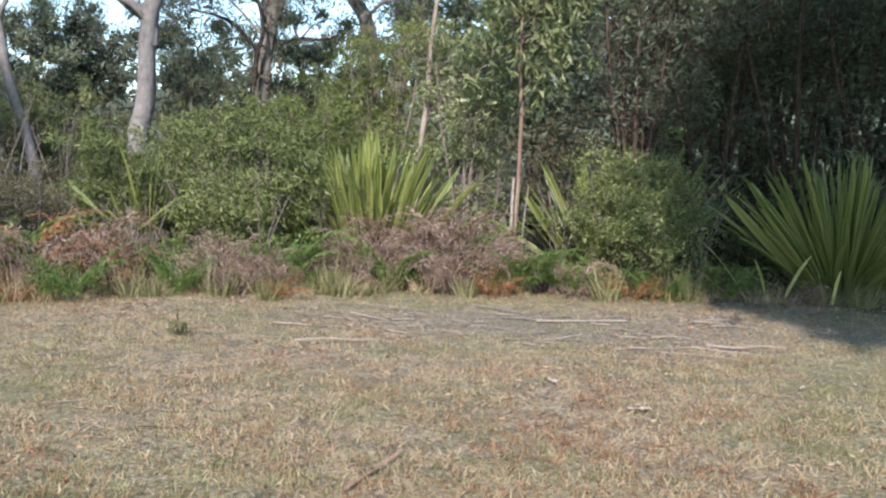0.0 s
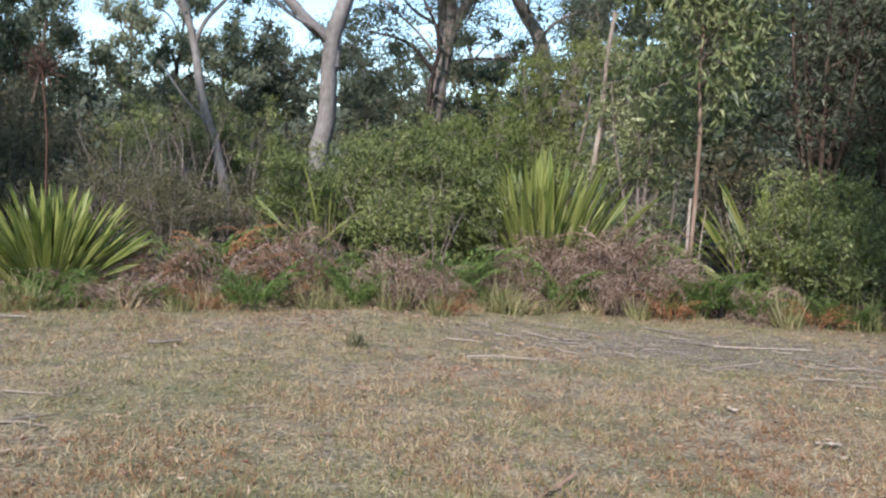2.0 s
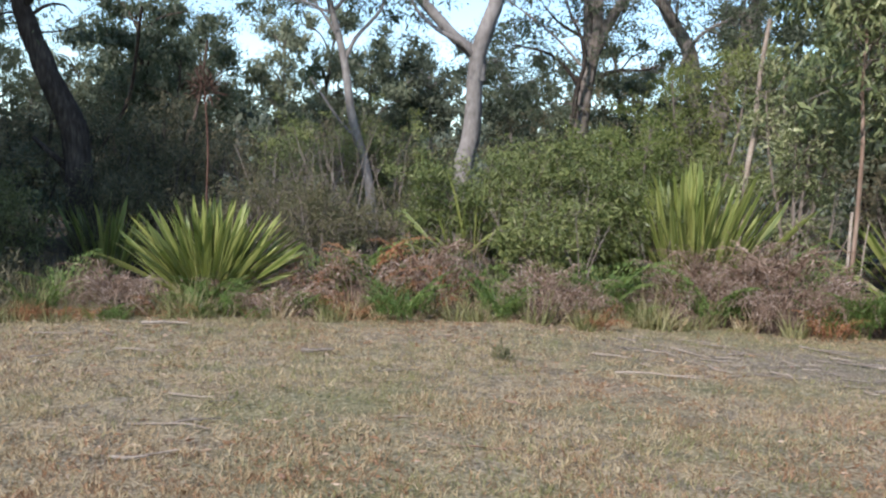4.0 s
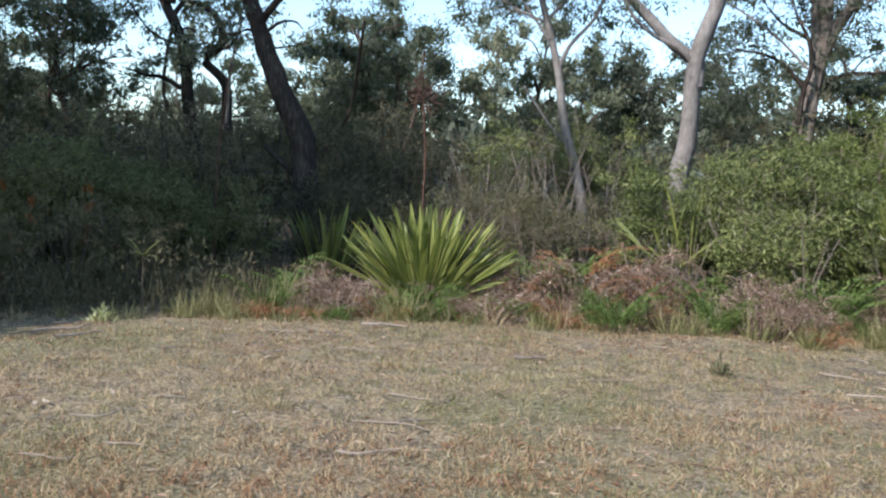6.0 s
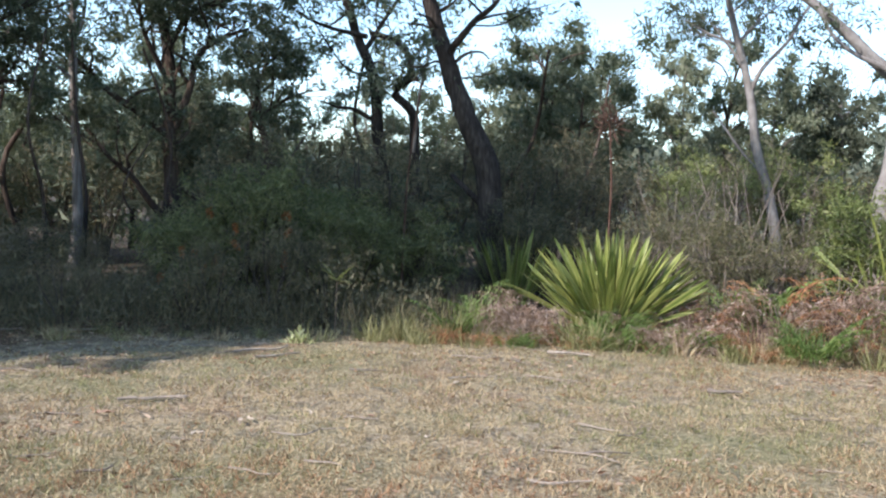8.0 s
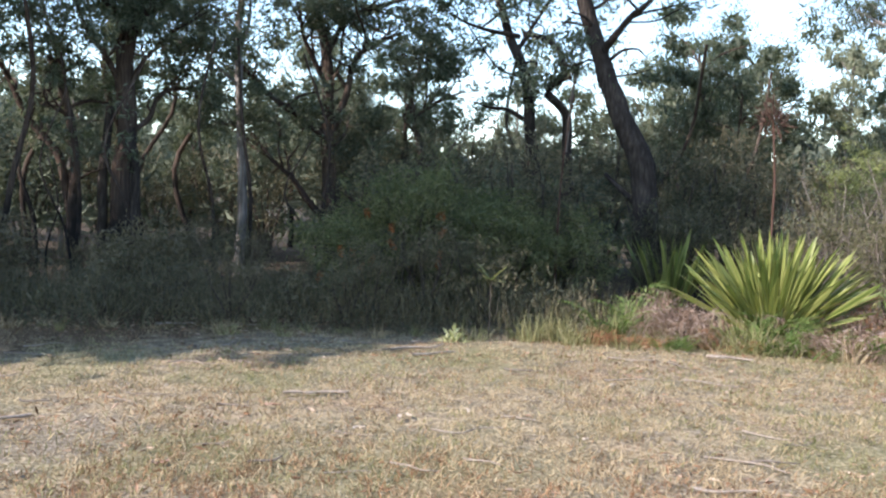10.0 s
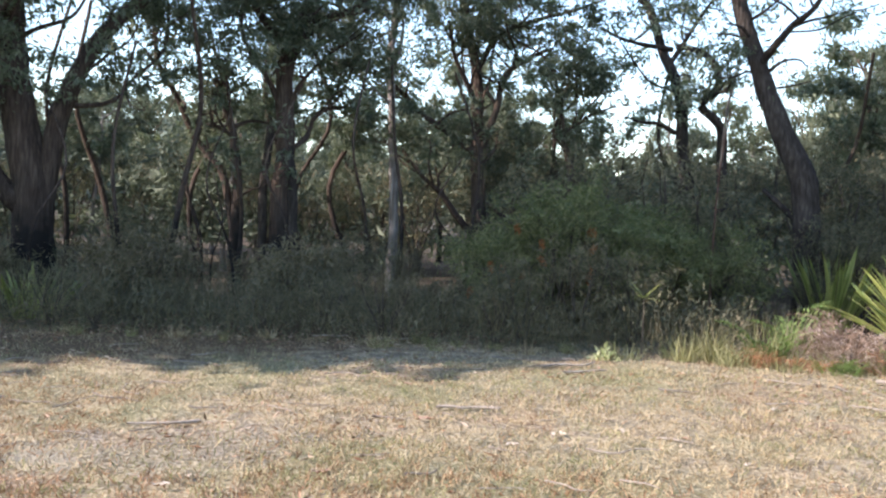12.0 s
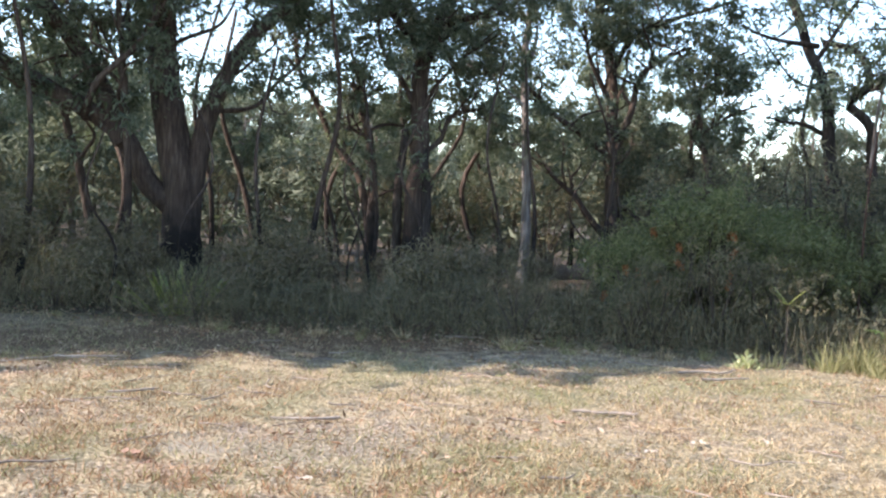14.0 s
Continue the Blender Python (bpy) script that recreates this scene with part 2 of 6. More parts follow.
def ground_material():
    m, n, l, p = nodes_of("dry_lawn")
    fine, mid, wide = noise_tex(n, l, 34.0, 9.0), noise_tex(n, l, 5.0, 7.0), noise_tex(n, l, 0.6, 4.0)
    soil = ramp(n, [(0.32, (0.07, 0.054, 0.038)), (0.5, (0.2, 0.164, 0.115)), (0.68, (0.36, 0.305, 0.23))])
    straw = ramp(n, [(0.3, (0.15, 0.112, 0.07)), (0.5, (0.31, 0.245, 0.155)), (0.7, (0.47, 0.39, 0.27))])
    green = ramp(n, [(0.3, (0.08, 0.09, 0.04)), (0.55, (0.18, 0.18, 0.09)), (0.7, (0.33, 0.29, 0.18))])
    for r in (soil, straw, green):
        l.new(fine.outputs[0], r.inputs[0])
    a, b = ramp(n, [(0.42, (0, 0, 0)), (0.56, (1, 1, 1))]), ramp(n, [(0.45, (0, 0, 0)), (0.62, (1, 1, 1))])
    l.new(mid.outputs[0], a.inputs[0])
    l.new(wide.outputs[0], b.inputs[0])
    c = mixed(n, l, a.outputs[0], soil.outputs[0], straw.outputs[0])
    half = n.new("ShaderNodeMath")
    half.operation = "MULTIPLY"
    half.inputs[1].default_value = 0.6
    l.new(b.outputs[0], half.inputs[0])
    c = mixed(n, l, half.outputs[0], c, green.outputs[0])
    rusty = ramp(n, [(0.32, (0.09, 0.048, 0.03)), (0.5, (0.25, 0.145, 0.09)), (0.68, (0.42, 0.28, 0.19))])
    l.new(fine.outputs[0], rusty.inputs[0])
    blot = noise_tex(n, l, 1.1, 5.0, (1, 1, 1))
    br = ramp(n, [(0.54, (0, 0, 0)), (0.68, (0.35, 0.35, 0.35))])
    l.new(blot.outputs[0], br.inputs[0])
    c = mixed(n, l, br.outputs[0], c, rusty.outputs[0])
    # trampled bare spots, and the darkened leaf bed along the trees: centre, half sizes
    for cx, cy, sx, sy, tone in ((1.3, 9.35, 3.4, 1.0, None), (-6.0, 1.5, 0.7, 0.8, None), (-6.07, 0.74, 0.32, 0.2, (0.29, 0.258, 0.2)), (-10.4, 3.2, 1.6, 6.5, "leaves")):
        mp, dist, wave, inv = n.new("ShaderNodeMapping"), n.new("ShaderNodeVectorMath"), n.new("ShaderNodeMath"), n.new("ShaderNodeMapRange")
        at_, dist.operation, wave.operation = n.new("ShaderNodeTexCoord"), "LENGTH", "MULTIPLY_ADD"
        mp.inputs["Location"].default_value, mp.inputs["Scale"].default_value = (-cx / sx, -cy / sy, 0), (1 / sx, 1 / sy, 0)
        l.new(at_.outputs["Object"], mp.inputs[0])
        l.new(mp.outputs[0], dist.inputs[0])
        l.new(mid.outputs[0], wave.inputs[0])
        wave.inputs[1].default_value = 1.5
        l.new(dist.outputs["Value"], wave.inputs[2])
        l.new(wave.outputs[0], inv.inputs[0])
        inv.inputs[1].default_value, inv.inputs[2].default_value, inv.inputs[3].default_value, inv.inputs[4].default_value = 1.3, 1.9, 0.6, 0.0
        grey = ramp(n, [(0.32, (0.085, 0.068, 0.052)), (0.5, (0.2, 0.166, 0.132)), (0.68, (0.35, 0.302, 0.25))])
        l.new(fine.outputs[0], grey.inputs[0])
        # leaf bed, coloured dark enough to paint in the trees' shade as well
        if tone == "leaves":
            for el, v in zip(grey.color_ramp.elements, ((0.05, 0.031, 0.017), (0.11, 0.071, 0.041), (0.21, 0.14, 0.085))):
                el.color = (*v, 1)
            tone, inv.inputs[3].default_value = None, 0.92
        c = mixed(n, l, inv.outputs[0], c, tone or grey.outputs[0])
    # leaf mould under the trees, beyond the mown clearing
    floor_ = ramp(n, [(0.3, (0.03, 0.024, 0.018)), (0.5, (0.075, 0.058, 0.042)), (0.7, (0.15, 0.115, 0.085))])
    l.new(fine.outputs[0], floor_.inputs[0])
    tc, ln, wob, mr = n.new("ShaderNodeTexCoord"), n.new("ShaderNodeVectorMath"), n.new("ShaderNodeMath"), n.new("ShaderNodeMapRange")
    ln.operation, wob.operation = "LENGTH", "MULTIPLY_ADD"
    l.new(tc.outputs["Object"], ln.inputs[0])
    l.new(mid.outputs[0], wob.inputs[0])
    wob.inputs[1].default_value = 2.0
    l.new(ln.outputs["Value"], wob.inputs[2])
    l.new(wob.outputs[0], mr.inputs[0])
    mr.inputs[1].default_value, mr.inputs[2].default_value = 12.2, 13.6
    c = mixed(n, l, mr.outputs[0], c, floor_.outputs[0])
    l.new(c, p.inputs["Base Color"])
    p.inputs["Roughness"].default_value, p.inputs["Specular IOR Level"].default_value = 0.95, 0.1
    bu = n.new("ShaderNodeBump")
    bu.inputs["Strength"].default_value, bu.inputs["Distance"].default_value = 0.8, 0.03
    l.new(fine.outputs[0], bu.inputs["Height"])
    l.new(bu.outputs[0], p.inputs["Normal"])
    return m


M_GROUND = ground_material()


# ---- builders ----
def quad_mesh(name, V, F, mat, smooth=False):
    V, F = np.asarray(V, np.float32).reshape(-1, 3), np.asarray(F, np.int32).reshape(-1, 4)
    me = bpy.data.meshes.new(name)
    me.vertices.add(len(V))
    me.vertices.foreach_set("co", V.ravel())
    me.loops.add(F.size)
    me.loops.foreach_set("vertex_index", F.ravel())
    me.polygons.add(len(F))
    me.polygons.foreach_set("loop_start", np.arange(0, F.size, 4, dtype=np.int32))
    me.polygons.foreach_set("use_smooth", np.full(len(F), smooth))
    me.update(calc_edges=True)
    me.validate()
    me.materials.append(mat)
    return me


def part(name, me, parent=None, label=""):
    ob = new(name, me)
    if parent:
        ob.parent = parent
    return tagged(ob, label) if label else ob


def unit(v):
    return v / (np.linalg.norm(v, axis=-1, keepdims=True) + 1e-9)


def polar(bearing, dist, z=0.0):
    a = math.radians(bearing)
    return np.array([-dist * math.sin(a), dist * math.cos(a), z])


def curve(pts, n):
    """n points on a smooth line through pts."""
    p = np.asarray(pts, float)
    if len(p) == 2:
        return p[0] + (p[1] - p[0]) * np.linspace(0, 1, n)[:, None]
    p = np.concatenate([[2 * p[0] - p[1]], p, [2 * p[-1] - p[-2]]])
    u = np.linspace(0, len(p) - 3 - 1e-6, n)
    k, f = u.astype(int), (u % 1)[:, None]
    a, b, c, d = p[k], p[k + 1], p[k + 2], p[k + 3]
    return 0.5 * (2 * b + (c - a) * f + (2 * a - 5 * b + 4 * c - d) * f**2 + (3 * b - a - 3 * c + d) * f**3)


def tubes(P, R, sides=3, rough=0.0, rng=None):
    """Tubes along P (n, k, 3) with radii R (n, k): corners and faces."""
    n, k, _ = P.shape
    t = unit(np.gradient(P, axis=1))
    ref = np.where(np.abs(t.mean(1)[:, 2:3]) > 0.8, [[1.0, 0.2, 0.0]], [[0.1, 0.2, 1.0]])[:, None, :]
    a = unit(np.cross(t, ref))
    b = np.cross(t, a)
    th = np.linspace(0, 2 * np.pi, sides, endpoint=False)
    rr = np.repeat(R[:, :, None], sides, 2)
    if rough:
        rr = rr * (1 + rng.normal(0, rough, rr.shape) + rng.normal(0, rough, (n, 1, sides)))
    V = P[:, :, None] + rr[..., None] * (np.cos(th)[:, None] * a[:, :, None] + np.sin(th)[:, None] * b[:, :, None])
    base = (np.arange(n) * k * sides)[:, None, None] + (np.arange(k - 1) * sides)[None, :, None]
    s = np.arange(sides)[None, None, :]
    s2 = (s + 1) % sides
    F = np.stack([base + s, base + s2, base + sides + s2, base + sides + s], -1)
    return V.reshape(-1, 3), F.reshape(-1, 4)


def blades(pos, way, length, width, rng, fold=0.12, mid=0.42):
    """Lozenge leaves at pos that point along way."""
    n = len(pos)
    way = unit(way)
    side = unit(np.cross(way, rng.normal(size=(n, 3))))
    nor = np.cross(way, side)
    L, W = np.reshape(length, (-1, 1)), np.reshape(width, (-1, 1))
    m = pos + way * L * mid + nor * L * fold
    V = np.stack([pos, m + side * W / 2, pos + way * L, m - side * W / 2], 1)
    return V.reshape(-1, 3), np.arange(4 * n).reshape(-1, 4)


def joined(pieces):
    Vs, Fs, at = [], [], 0
    for V, F in pieces:
        Vs.append(V)
        Fs.append(F + at)
        at += len(V)
    return np.concatenate(Vs), np.concatenate(Fs)


def shoots(p, way, length, rng, k=4, rise=0.15, wobble=0.12):
    """Curved twigs from p along way: (n, k, 3)."""
    s = np.linspace(0, 1, k)[None, :, None]
    L = np.reshape(length, (-1, 1, 1))
    P = p[:, None] + unit(way)[:, None] * s * L
    P = P + rng.normal(size=(len(p), 1, 3)) * wobble * L * s**2
    P[:, :, 2] += (rise * L * s**2)[:, :, 0]
    return P


def crown(stems, rng, n2, len2, n3, len3, per, leaf, spread=0.5, droop=0.4, rise=0.15, out=0.9, twig=0.3, fine=True, tip=0.35, flat=0.6):
    """Branchlets and leaves on stems, each (points, r0, r1, start): returns twig and leaf geometry."""
    p2, d2, r2 = [], [], []
    for pts, ra, rb, start in stems:
        c = curve(pts, 24)
        count = max(2, int(n2))
        u = start + (1 - start) * np.sqrt(rng.random(count))
        i = np.minimum((u * 23).astype(int), 22)
        tan = unit(c[i + 1] - c[i])
        p2.append(c[i] + (c[i + 1] - c[i]) * (u * 23 - i)[:, None])
        d2.append(tan * 0.55 + unit(rng.normal(size=(count, 3))) * out)
        r2.append(np.minimum((ra + (rb - ra) * u) * 0.5, 0.035))
    p2, d2, r2 = np.concatenate(p2), np.concatenate(d2), np.concatenate(r2)
    l2 = len2 * rng.uniform(0.55, 1.25, len(p2))
    B2 = shoots(p2, d2, l2, rng, 5, rise)
    geo = [tubes(B2, r2[:, None] * np.linspace(1, 0.35, 5)[None], 4 if fine else 3)]
    j = np.repeat(np.arange(len(p2)), n3)
    u = rng.uniform(tip, 1.0, len(j)) * 4
    i = np.minimum(u.astype(int), 3)
    p3 = B2[j, i] + (B2[j, i + 1] - B2[j, i]) * (u - i)[:, None]
    d3 = unit(B2[j, 4] - B2[j, 0]) * 0.6 + unit(rng.normal(size=(len(j), 3))) * 0.9
    l3 = len3 * rng.uniform(0.5, 1.3, len(j))
    B3 = shoots(p3, d3, l3, rng, 3, rise * 0.5)
    if fine:
        geo.append(tubes(B3, (r2[j] * twig)[:, None] * np.array([[1, 0.7, 0.3]]), 3))
    cen = B3[:, 2]
    num = rng.poisson(per * rng.gamma(1.3, 1 / 1.3, len(cen)))
    base = np.repeat(cen, num, 0)
    sp = len3 * spread
    core = rng.random(len(base)) < 0.16
    pos = base + rng.normal(size=base.shape) * sp * np.where(core, 0.55, 1.0)[:, None] * np.array([1, 1, flat])
    way = unit(rng.normal(size=base.shape)) + np.array([0, 0, -droop])
    size = rng.uniform(0.6, 1.25, len(pos)) * np.where(core, 1.55, 1.0)
    if not len(pos):
        return joined(geo), None
    return joined(geo), blades(pos, way, leaf[0] * size, leaf[1] * size, rng)


def stem_mesh(name, pts, r0, r1, mat, rng, sides=10, flare=0.0, n=None, rough=0.04):
    n = n or max(8, 4 * len(pts))
    c = curve(pts, n)
    s = np.linspace(0, 1, n)
    bow = curve(rng.normal(0, 1, (max(3, n // 4), 3)), n)
    c = c + bow * np.minimum(r0, 0.12) * 0.3 * np.sin(np.pi * s)[:, None]
    r = r0 + (r1 - r0) * s
    if flare:
        r = r * (1 + flare * np.exp(-(c[:, 2] - c[0, 2]) / 0.35))
    V, F = tubes(c[None], r[None], sides, rough, rng)
    return quad_mesh(name, V, F, mat, True)


def tree(name, label, category, seed, stems, bark_mat, leaf_mat, group="", crown_args=None, root=None, barks=None, twig_mat=None, flare=0.25):
    """stems: (points, r0, r1, where the foliage begins or None); the first is the trunk, carried down to the ground."""
    rng = np.random.default_rng(seed)
    x, y, z = stems[0][0][0]
    root = root or (x, y)
    base = new(name)
    base.location = (root[0], root[1], 0)
    off = np.array([root[0], root[1], 0])
    tagged(base, label, category, group)
    for n, (pts, r0, r1, start) in enumerate(stems):
        pts = np.asarray(pts, float) - off
        if n == 0 and z > 0.05:
            dx, dy = pts[0][0], pts[0][1]
            lead = [(0, 0, -0.15)] + ([(dx * 0.4, dy * 0.4, z * 0.5)] if z > 0.8 else [])
            pts = np.concatenate([lead, pts])
            r0 = r0 * 1.08
        mat = (barks or {}).get(n, bark_mat)
        part("trunk" if n == 0 else "limb", stem_mesh(name + "_stem", pts, r0, r1, mat, rng, 12 if r0 > 0.08 else 8, flare if n == 0 else 0), base)
    bearing = [(np.asarray(p, float) - off, a, b, s) for p, a, b, s in stems if s is not None]
    if bearing and crown_args:
        tw, lv = crown(bearing, rng, **crown_args)
        tagged(part("twigwork", quad_mesh(name + "_twigs", *tw, twig_mat or bark_mat, True), base), kind="stuff")
        if lv:
            tagged(part("crown", quad_mesh(name + "_leaves", *lv, leaf_mat), base), kind="stuff")
    return base


def shrub(name, label, seed, pos, height, radius, leaf_mat, leaf=(0.075, 0.026), stems=6, n2=14, n3=4, per=25, len2=None, len3=0.22, bark_mat=None, low=0.04, droop=0.1, spread=0.42, group="", category="shrub", lean=(0, 0), fine=True):
    rng = np.random.default_rng(seed)
    base = new(name)
    base.location = pos
    tagged(base, label, category, group)
    all_stems = []
    for k in range(stems):
        a = 2 * math.pi * (k + rng.uniform(-0.3, 0.3)) / stems
        r = radius * rng.uniform(0.25, 0.8)
        h = height * rng.uniform(0.7, 0.98)
        ex, ey = r * math.cos(a) + lean[0], r * math.sin(a) + lean[1]
        pts = [(0.06 * math.cos(a), 0.06 * math.sin(a), -0.1), (ex * 0.35, ey * 0.35, h * 0.35), (ex * 0.8, ey * 0.8, h * 0.7), (ex, ey, h)]
        r0 = 0.012 + 0.008 * height
        part("stem", stem_mesh(name + "_stem", pts, r0, r0 * 0.3, bark_mat or M_TWIG, rng, 6, n=10), base)
        all_stems.append((pts, r0, r0 * 0.3, low))
    tw, lv = crown(all_stems, rng, n2, len2 or radius * 0.5, n3, len3, per, leaf, spread, droop, fine=fine)
    tagged(part("twigwork", quad_mesh(name + "_twigs", *tw, bark_mat or M_TWIG, True), base), kind="stuff")
    tagged(part("foliage", quad_mesh(name + "_leaves", *lv, leaf_mat), base), kind="stuff")
    return base


def high_limbs(x, y, z, top, reach, count, seed, r0=0.08):
    """Limbs that spread from a trunk's head."""
    rng = np.random.default_rng(seed)
    made = []
    for k in range(count):
        a = 2 * math.pi * (k + rng.uniform(-0.3, 0.3)) / count
        e, h = reach * rng.uniform(0.5, 1.0), (top - z) * rng.uniform(0.5, 1.0)
        made.append(([(x, y, z), (x + 0.4 * e * math.cos(a), y + 0.4 * e * math.sin(a), z + 0.55 * h), (x + e * math.cos(a), y + e * math.sin(a), z + h)], r0, 0.03, 0.3))
    return made


def boughs(stems, seed, count, length, r0=0.035, lift=0.45, only=None):
    """Crooked side limbs on the leaf-bearing part of the stems."""
    rng = np.random.default_rng(seed)
    made = []
    for n, (pts, ra, rb, start) in enumerate(stems):
        if start is None or (only is not None and n not in only):
            continue
        c = curve(pts, 24)
        for k in range(count):
            u = min(0.97, start * 0.75 + (1 - start * 0.75) * (k + rng.random()) / count)
            i = int(u * 22)
            p, tan = c[i], unit(c[i + 1] - c[i])
            way = unit(tan * 0.5 + unit(rng.normal(size=3) * [1, 1, 0.3]) * 0.9 + [0, 0, lift])
            L = length * rng.uniform(0.6, 1.3)
            line = [p]
            for q in range(4):
                way = unit(way + rng.normal(0, 0.38, 3) + [0, 0, 0.06])
                line.append(line[-1] + way * L / 4)
            r = min(r0 * rng.uniform(0.7, 1.2), (ra + (rb - ra) * u) * 0.6)
            made.append((line, r, r * 0.3, 0.45))
    return made


def clumps(cen, rad, rng, per, leaf, flat=0.5, core=0.16):
    """Leaves gathered in flattened clumps at cen with radii rad; a core of larger leaves closes each one."""
    k = np.repeat(np.arange(len(cen)), rng.poisson(per * (rad / rad.mean()) ** 2))
    g = unit(rng.normal(size=(len(k), 3))) * (rng.random((len(k), 1)) ** 0.45)
    g[:, 2] = np.where(g[:, 2] < -0.25, g[:, 2] * 0.6, g[:, 2])
    inner = rng.random(len(k)) < core
    pos = cen[k] + g * np.where(inner, 0.45, 1.0)[:, None] * rad[k][:, None] * np.array([1, 1, flat])
    size = rng.uniform(0.6, 1.3, len(k)) * np.where(inner, 2.8, 1.0)
    return blades(pos, unit(rng.normal(size=pos.shape)) + np.array([0, 0, -0.15]), leaf[0] * size, leaf[1] * size, rng)


EDGE = [(-40, 13.5), (-23, 12.6), (-14, 11.9), (-4, 11.6), (6, 11.1), (16, 10.7), (25, 10.6), (31, 10.4), (41, 10.2), (50, 10.2), (58, 10.15), (72, 10.45), (82, 10.95), (90, 12.0), (110, 13.5)]


def edge(b):
    return np.interp(b, [e[0] for e in EDGE], [e[1] for e in EDGE])


# ---- ground ----
def build_ground():
    rng = np.random.default_rng(5)
    rings = np.concatenate([np.linspace(0.3, 16, 90), np.geomspace(16.6, 4500, 34)])
    seg = 180
    th = np.linspace(0, 2 * np.pi, seg, endpoint=False)
    x, y = rings[:, None] * np.cos(th), rings[:, None] * np.sin(th)
    z = 0.018 * np.sin(1.7 * x + 0.6 * y) * np.sin(1.3 * y - 0.4 * x) + 0.012 * np.sin(4.1 * x) * np.cos(3.7 * y)
    z = z + rng.normal(0, 0.006, z.shape) * (rings[:, None] < 16)
    V = np.stack([x, y, z], -1).reshape(-1, 3)
    i, j = np.meshgrid(np.arange(len(rings) - 1), np.arange(seg), indexing="ij")
    j2 = (j + 1) % seg
    F = np.stack([i * seg + j, (i + 1) * seg + j, (i + 1) * seg + j2, i * seg + j2], -1).reshape(-1, 4)
    c = np.arange(0, seg - 2, 2)
    F = np.concatenate([F, np.stack([c * 0, c + 1, c + 2, c + 3 - (c + 3 >= seg) * seg], -1)])
    return tagged(new("ground", quad_mesh("ground", V, F, M_GROUND, True)), "dry mown grass and soil of a woodland clearing", "ground", kind="structure")


ground = build_ground()


def height(x, y):
    return 0.018 * np.sin(1.7 * x + 0.6 * y) * np.sin(1.3 * y - 0.4 * x) + 0.012 * np.sin(4.1 * x) * np.cos(3.7 * y)


def scatter(n, rng, b0, b1, r0, r1):
    """n places over a sector of the clearing, as x, y."""
    b = np.radians(rng.uniform(b0, b1, n))
    r = np.sqrt(rng.uniform(r0**2, r1**2, n))
    return -r * np.sin(b), r * np.cos(b), np.degrees(b), r


def lumps(x, y, f, ph):
    return np.sin(f * x + ph) * np.cos(f * 1.13 * y - ph * 2) + 0.6 * np.sin(f * 2.3 * x - f * 1.1 * y + ph) + 0.4 * np.sin(f * 4.1 * (x + y) + 3 * ph)


def bare(x, y):
    """One on trampled ground and on the shaded leaf bed, falling to nought on the sward."""
    spots = [((x - 1.3) / 3.4) ** 2 + ((y - 9.35) / 1.0) ** 2, ((x + 6.0) / 0.7) ** 2 + ((y - 1.5) / 0.8) ** 2, ((x + 6.07) / 0.3) ** 2 + ((y - 0.74) / 0.2) ** 2]
    b, r = np.degrees(np.arctan2(-x, y)), np.hypot(x, y)
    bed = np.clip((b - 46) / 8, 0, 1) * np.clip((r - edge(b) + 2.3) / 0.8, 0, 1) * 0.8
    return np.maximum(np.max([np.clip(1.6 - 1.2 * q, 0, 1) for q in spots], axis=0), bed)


def lawn(name, label, mat, seed, n, length, width, lie, f, ph, cut, near=0.0, far=0.0, patches=()):
    rng = np.random.default_rng(seed)
    x, y, b, r = scatter(n, rng, -34, 104, 2.6, 13.0)
    r = np.abs(2.9 + 10.1 * rng.random(n) ** 1.25 - rng.exponential(0.35, n))
    x, y = -r * np.sin(np.radians(b)), r * np.cos(np.radians(b))
    centre = rng.integers(0, n // 16, n)
    tufted = rng.random(n) < 0.78
    wide = 0.012 + 0.005 * r[centre]
    x, y = np.where(tufted, x[centre] + rng.normal(0, 1, n) * wide, x), np.where(tufted, y[centre] + rng.normal(0, 1, n) * wide, y)
    r, b = np.hypot(x, y), np.degrees(np.arctan2(-x, y))
    favour = far * np.clip((r - 7.5) / 2, 0, 1)
    for cx, cy, reach, weight in patches:
        favour = favour + weight * np.exp(-((x - cx) ** 2 + (y - cy) ** 2) / reach**2)
    ok = (r < edge(b) + 0.5) & (rng.random(n) > 0.55 * bare(x, y)) & (lumps(x, y, f, ph) + rng.normal(0, 0.8, n) + near * np.clip((5.8 - r) / 1.2, 0, 1) + favour > cut)
    x, y = x[ok], y[ok]
    pos = np.stack([x, y, height(x, y) - 0.004], -1)
    way = rng.normal(size=pos.shape) * np.array([1, 1, 0.4]) * lie + np.array([0, 0, 1.0])
    s = rng.uniform(0.5, 1.25, len(x)) * np.where(tufted[ok], 1.4, 0.75)
    V, F = blades(pos, way, length * s, width * s, rng, 0.1, 0.35)
    tagged(new(name, quad_mesh(name, V, F, mat)), label, "grass", kind="stuff")


lawn("dry_grass", "short straw-coloured dry grass blades over the clearing", M_STRAW, 11, 260000, 0.047, 0.0036, 0.95, 1.6, 0.4, -0.3, patches=((-5.5, 4.5, 3.0, 1.0), (-5.8, 0.2, 2.4, -0.9)))
lawn("green_grass", "short dull green grass among the dry blades", M_TUFT, 12, 170000, 0.044, 0.0038, 0.8, 0.9, 2.0, 0.15, far=0.5)


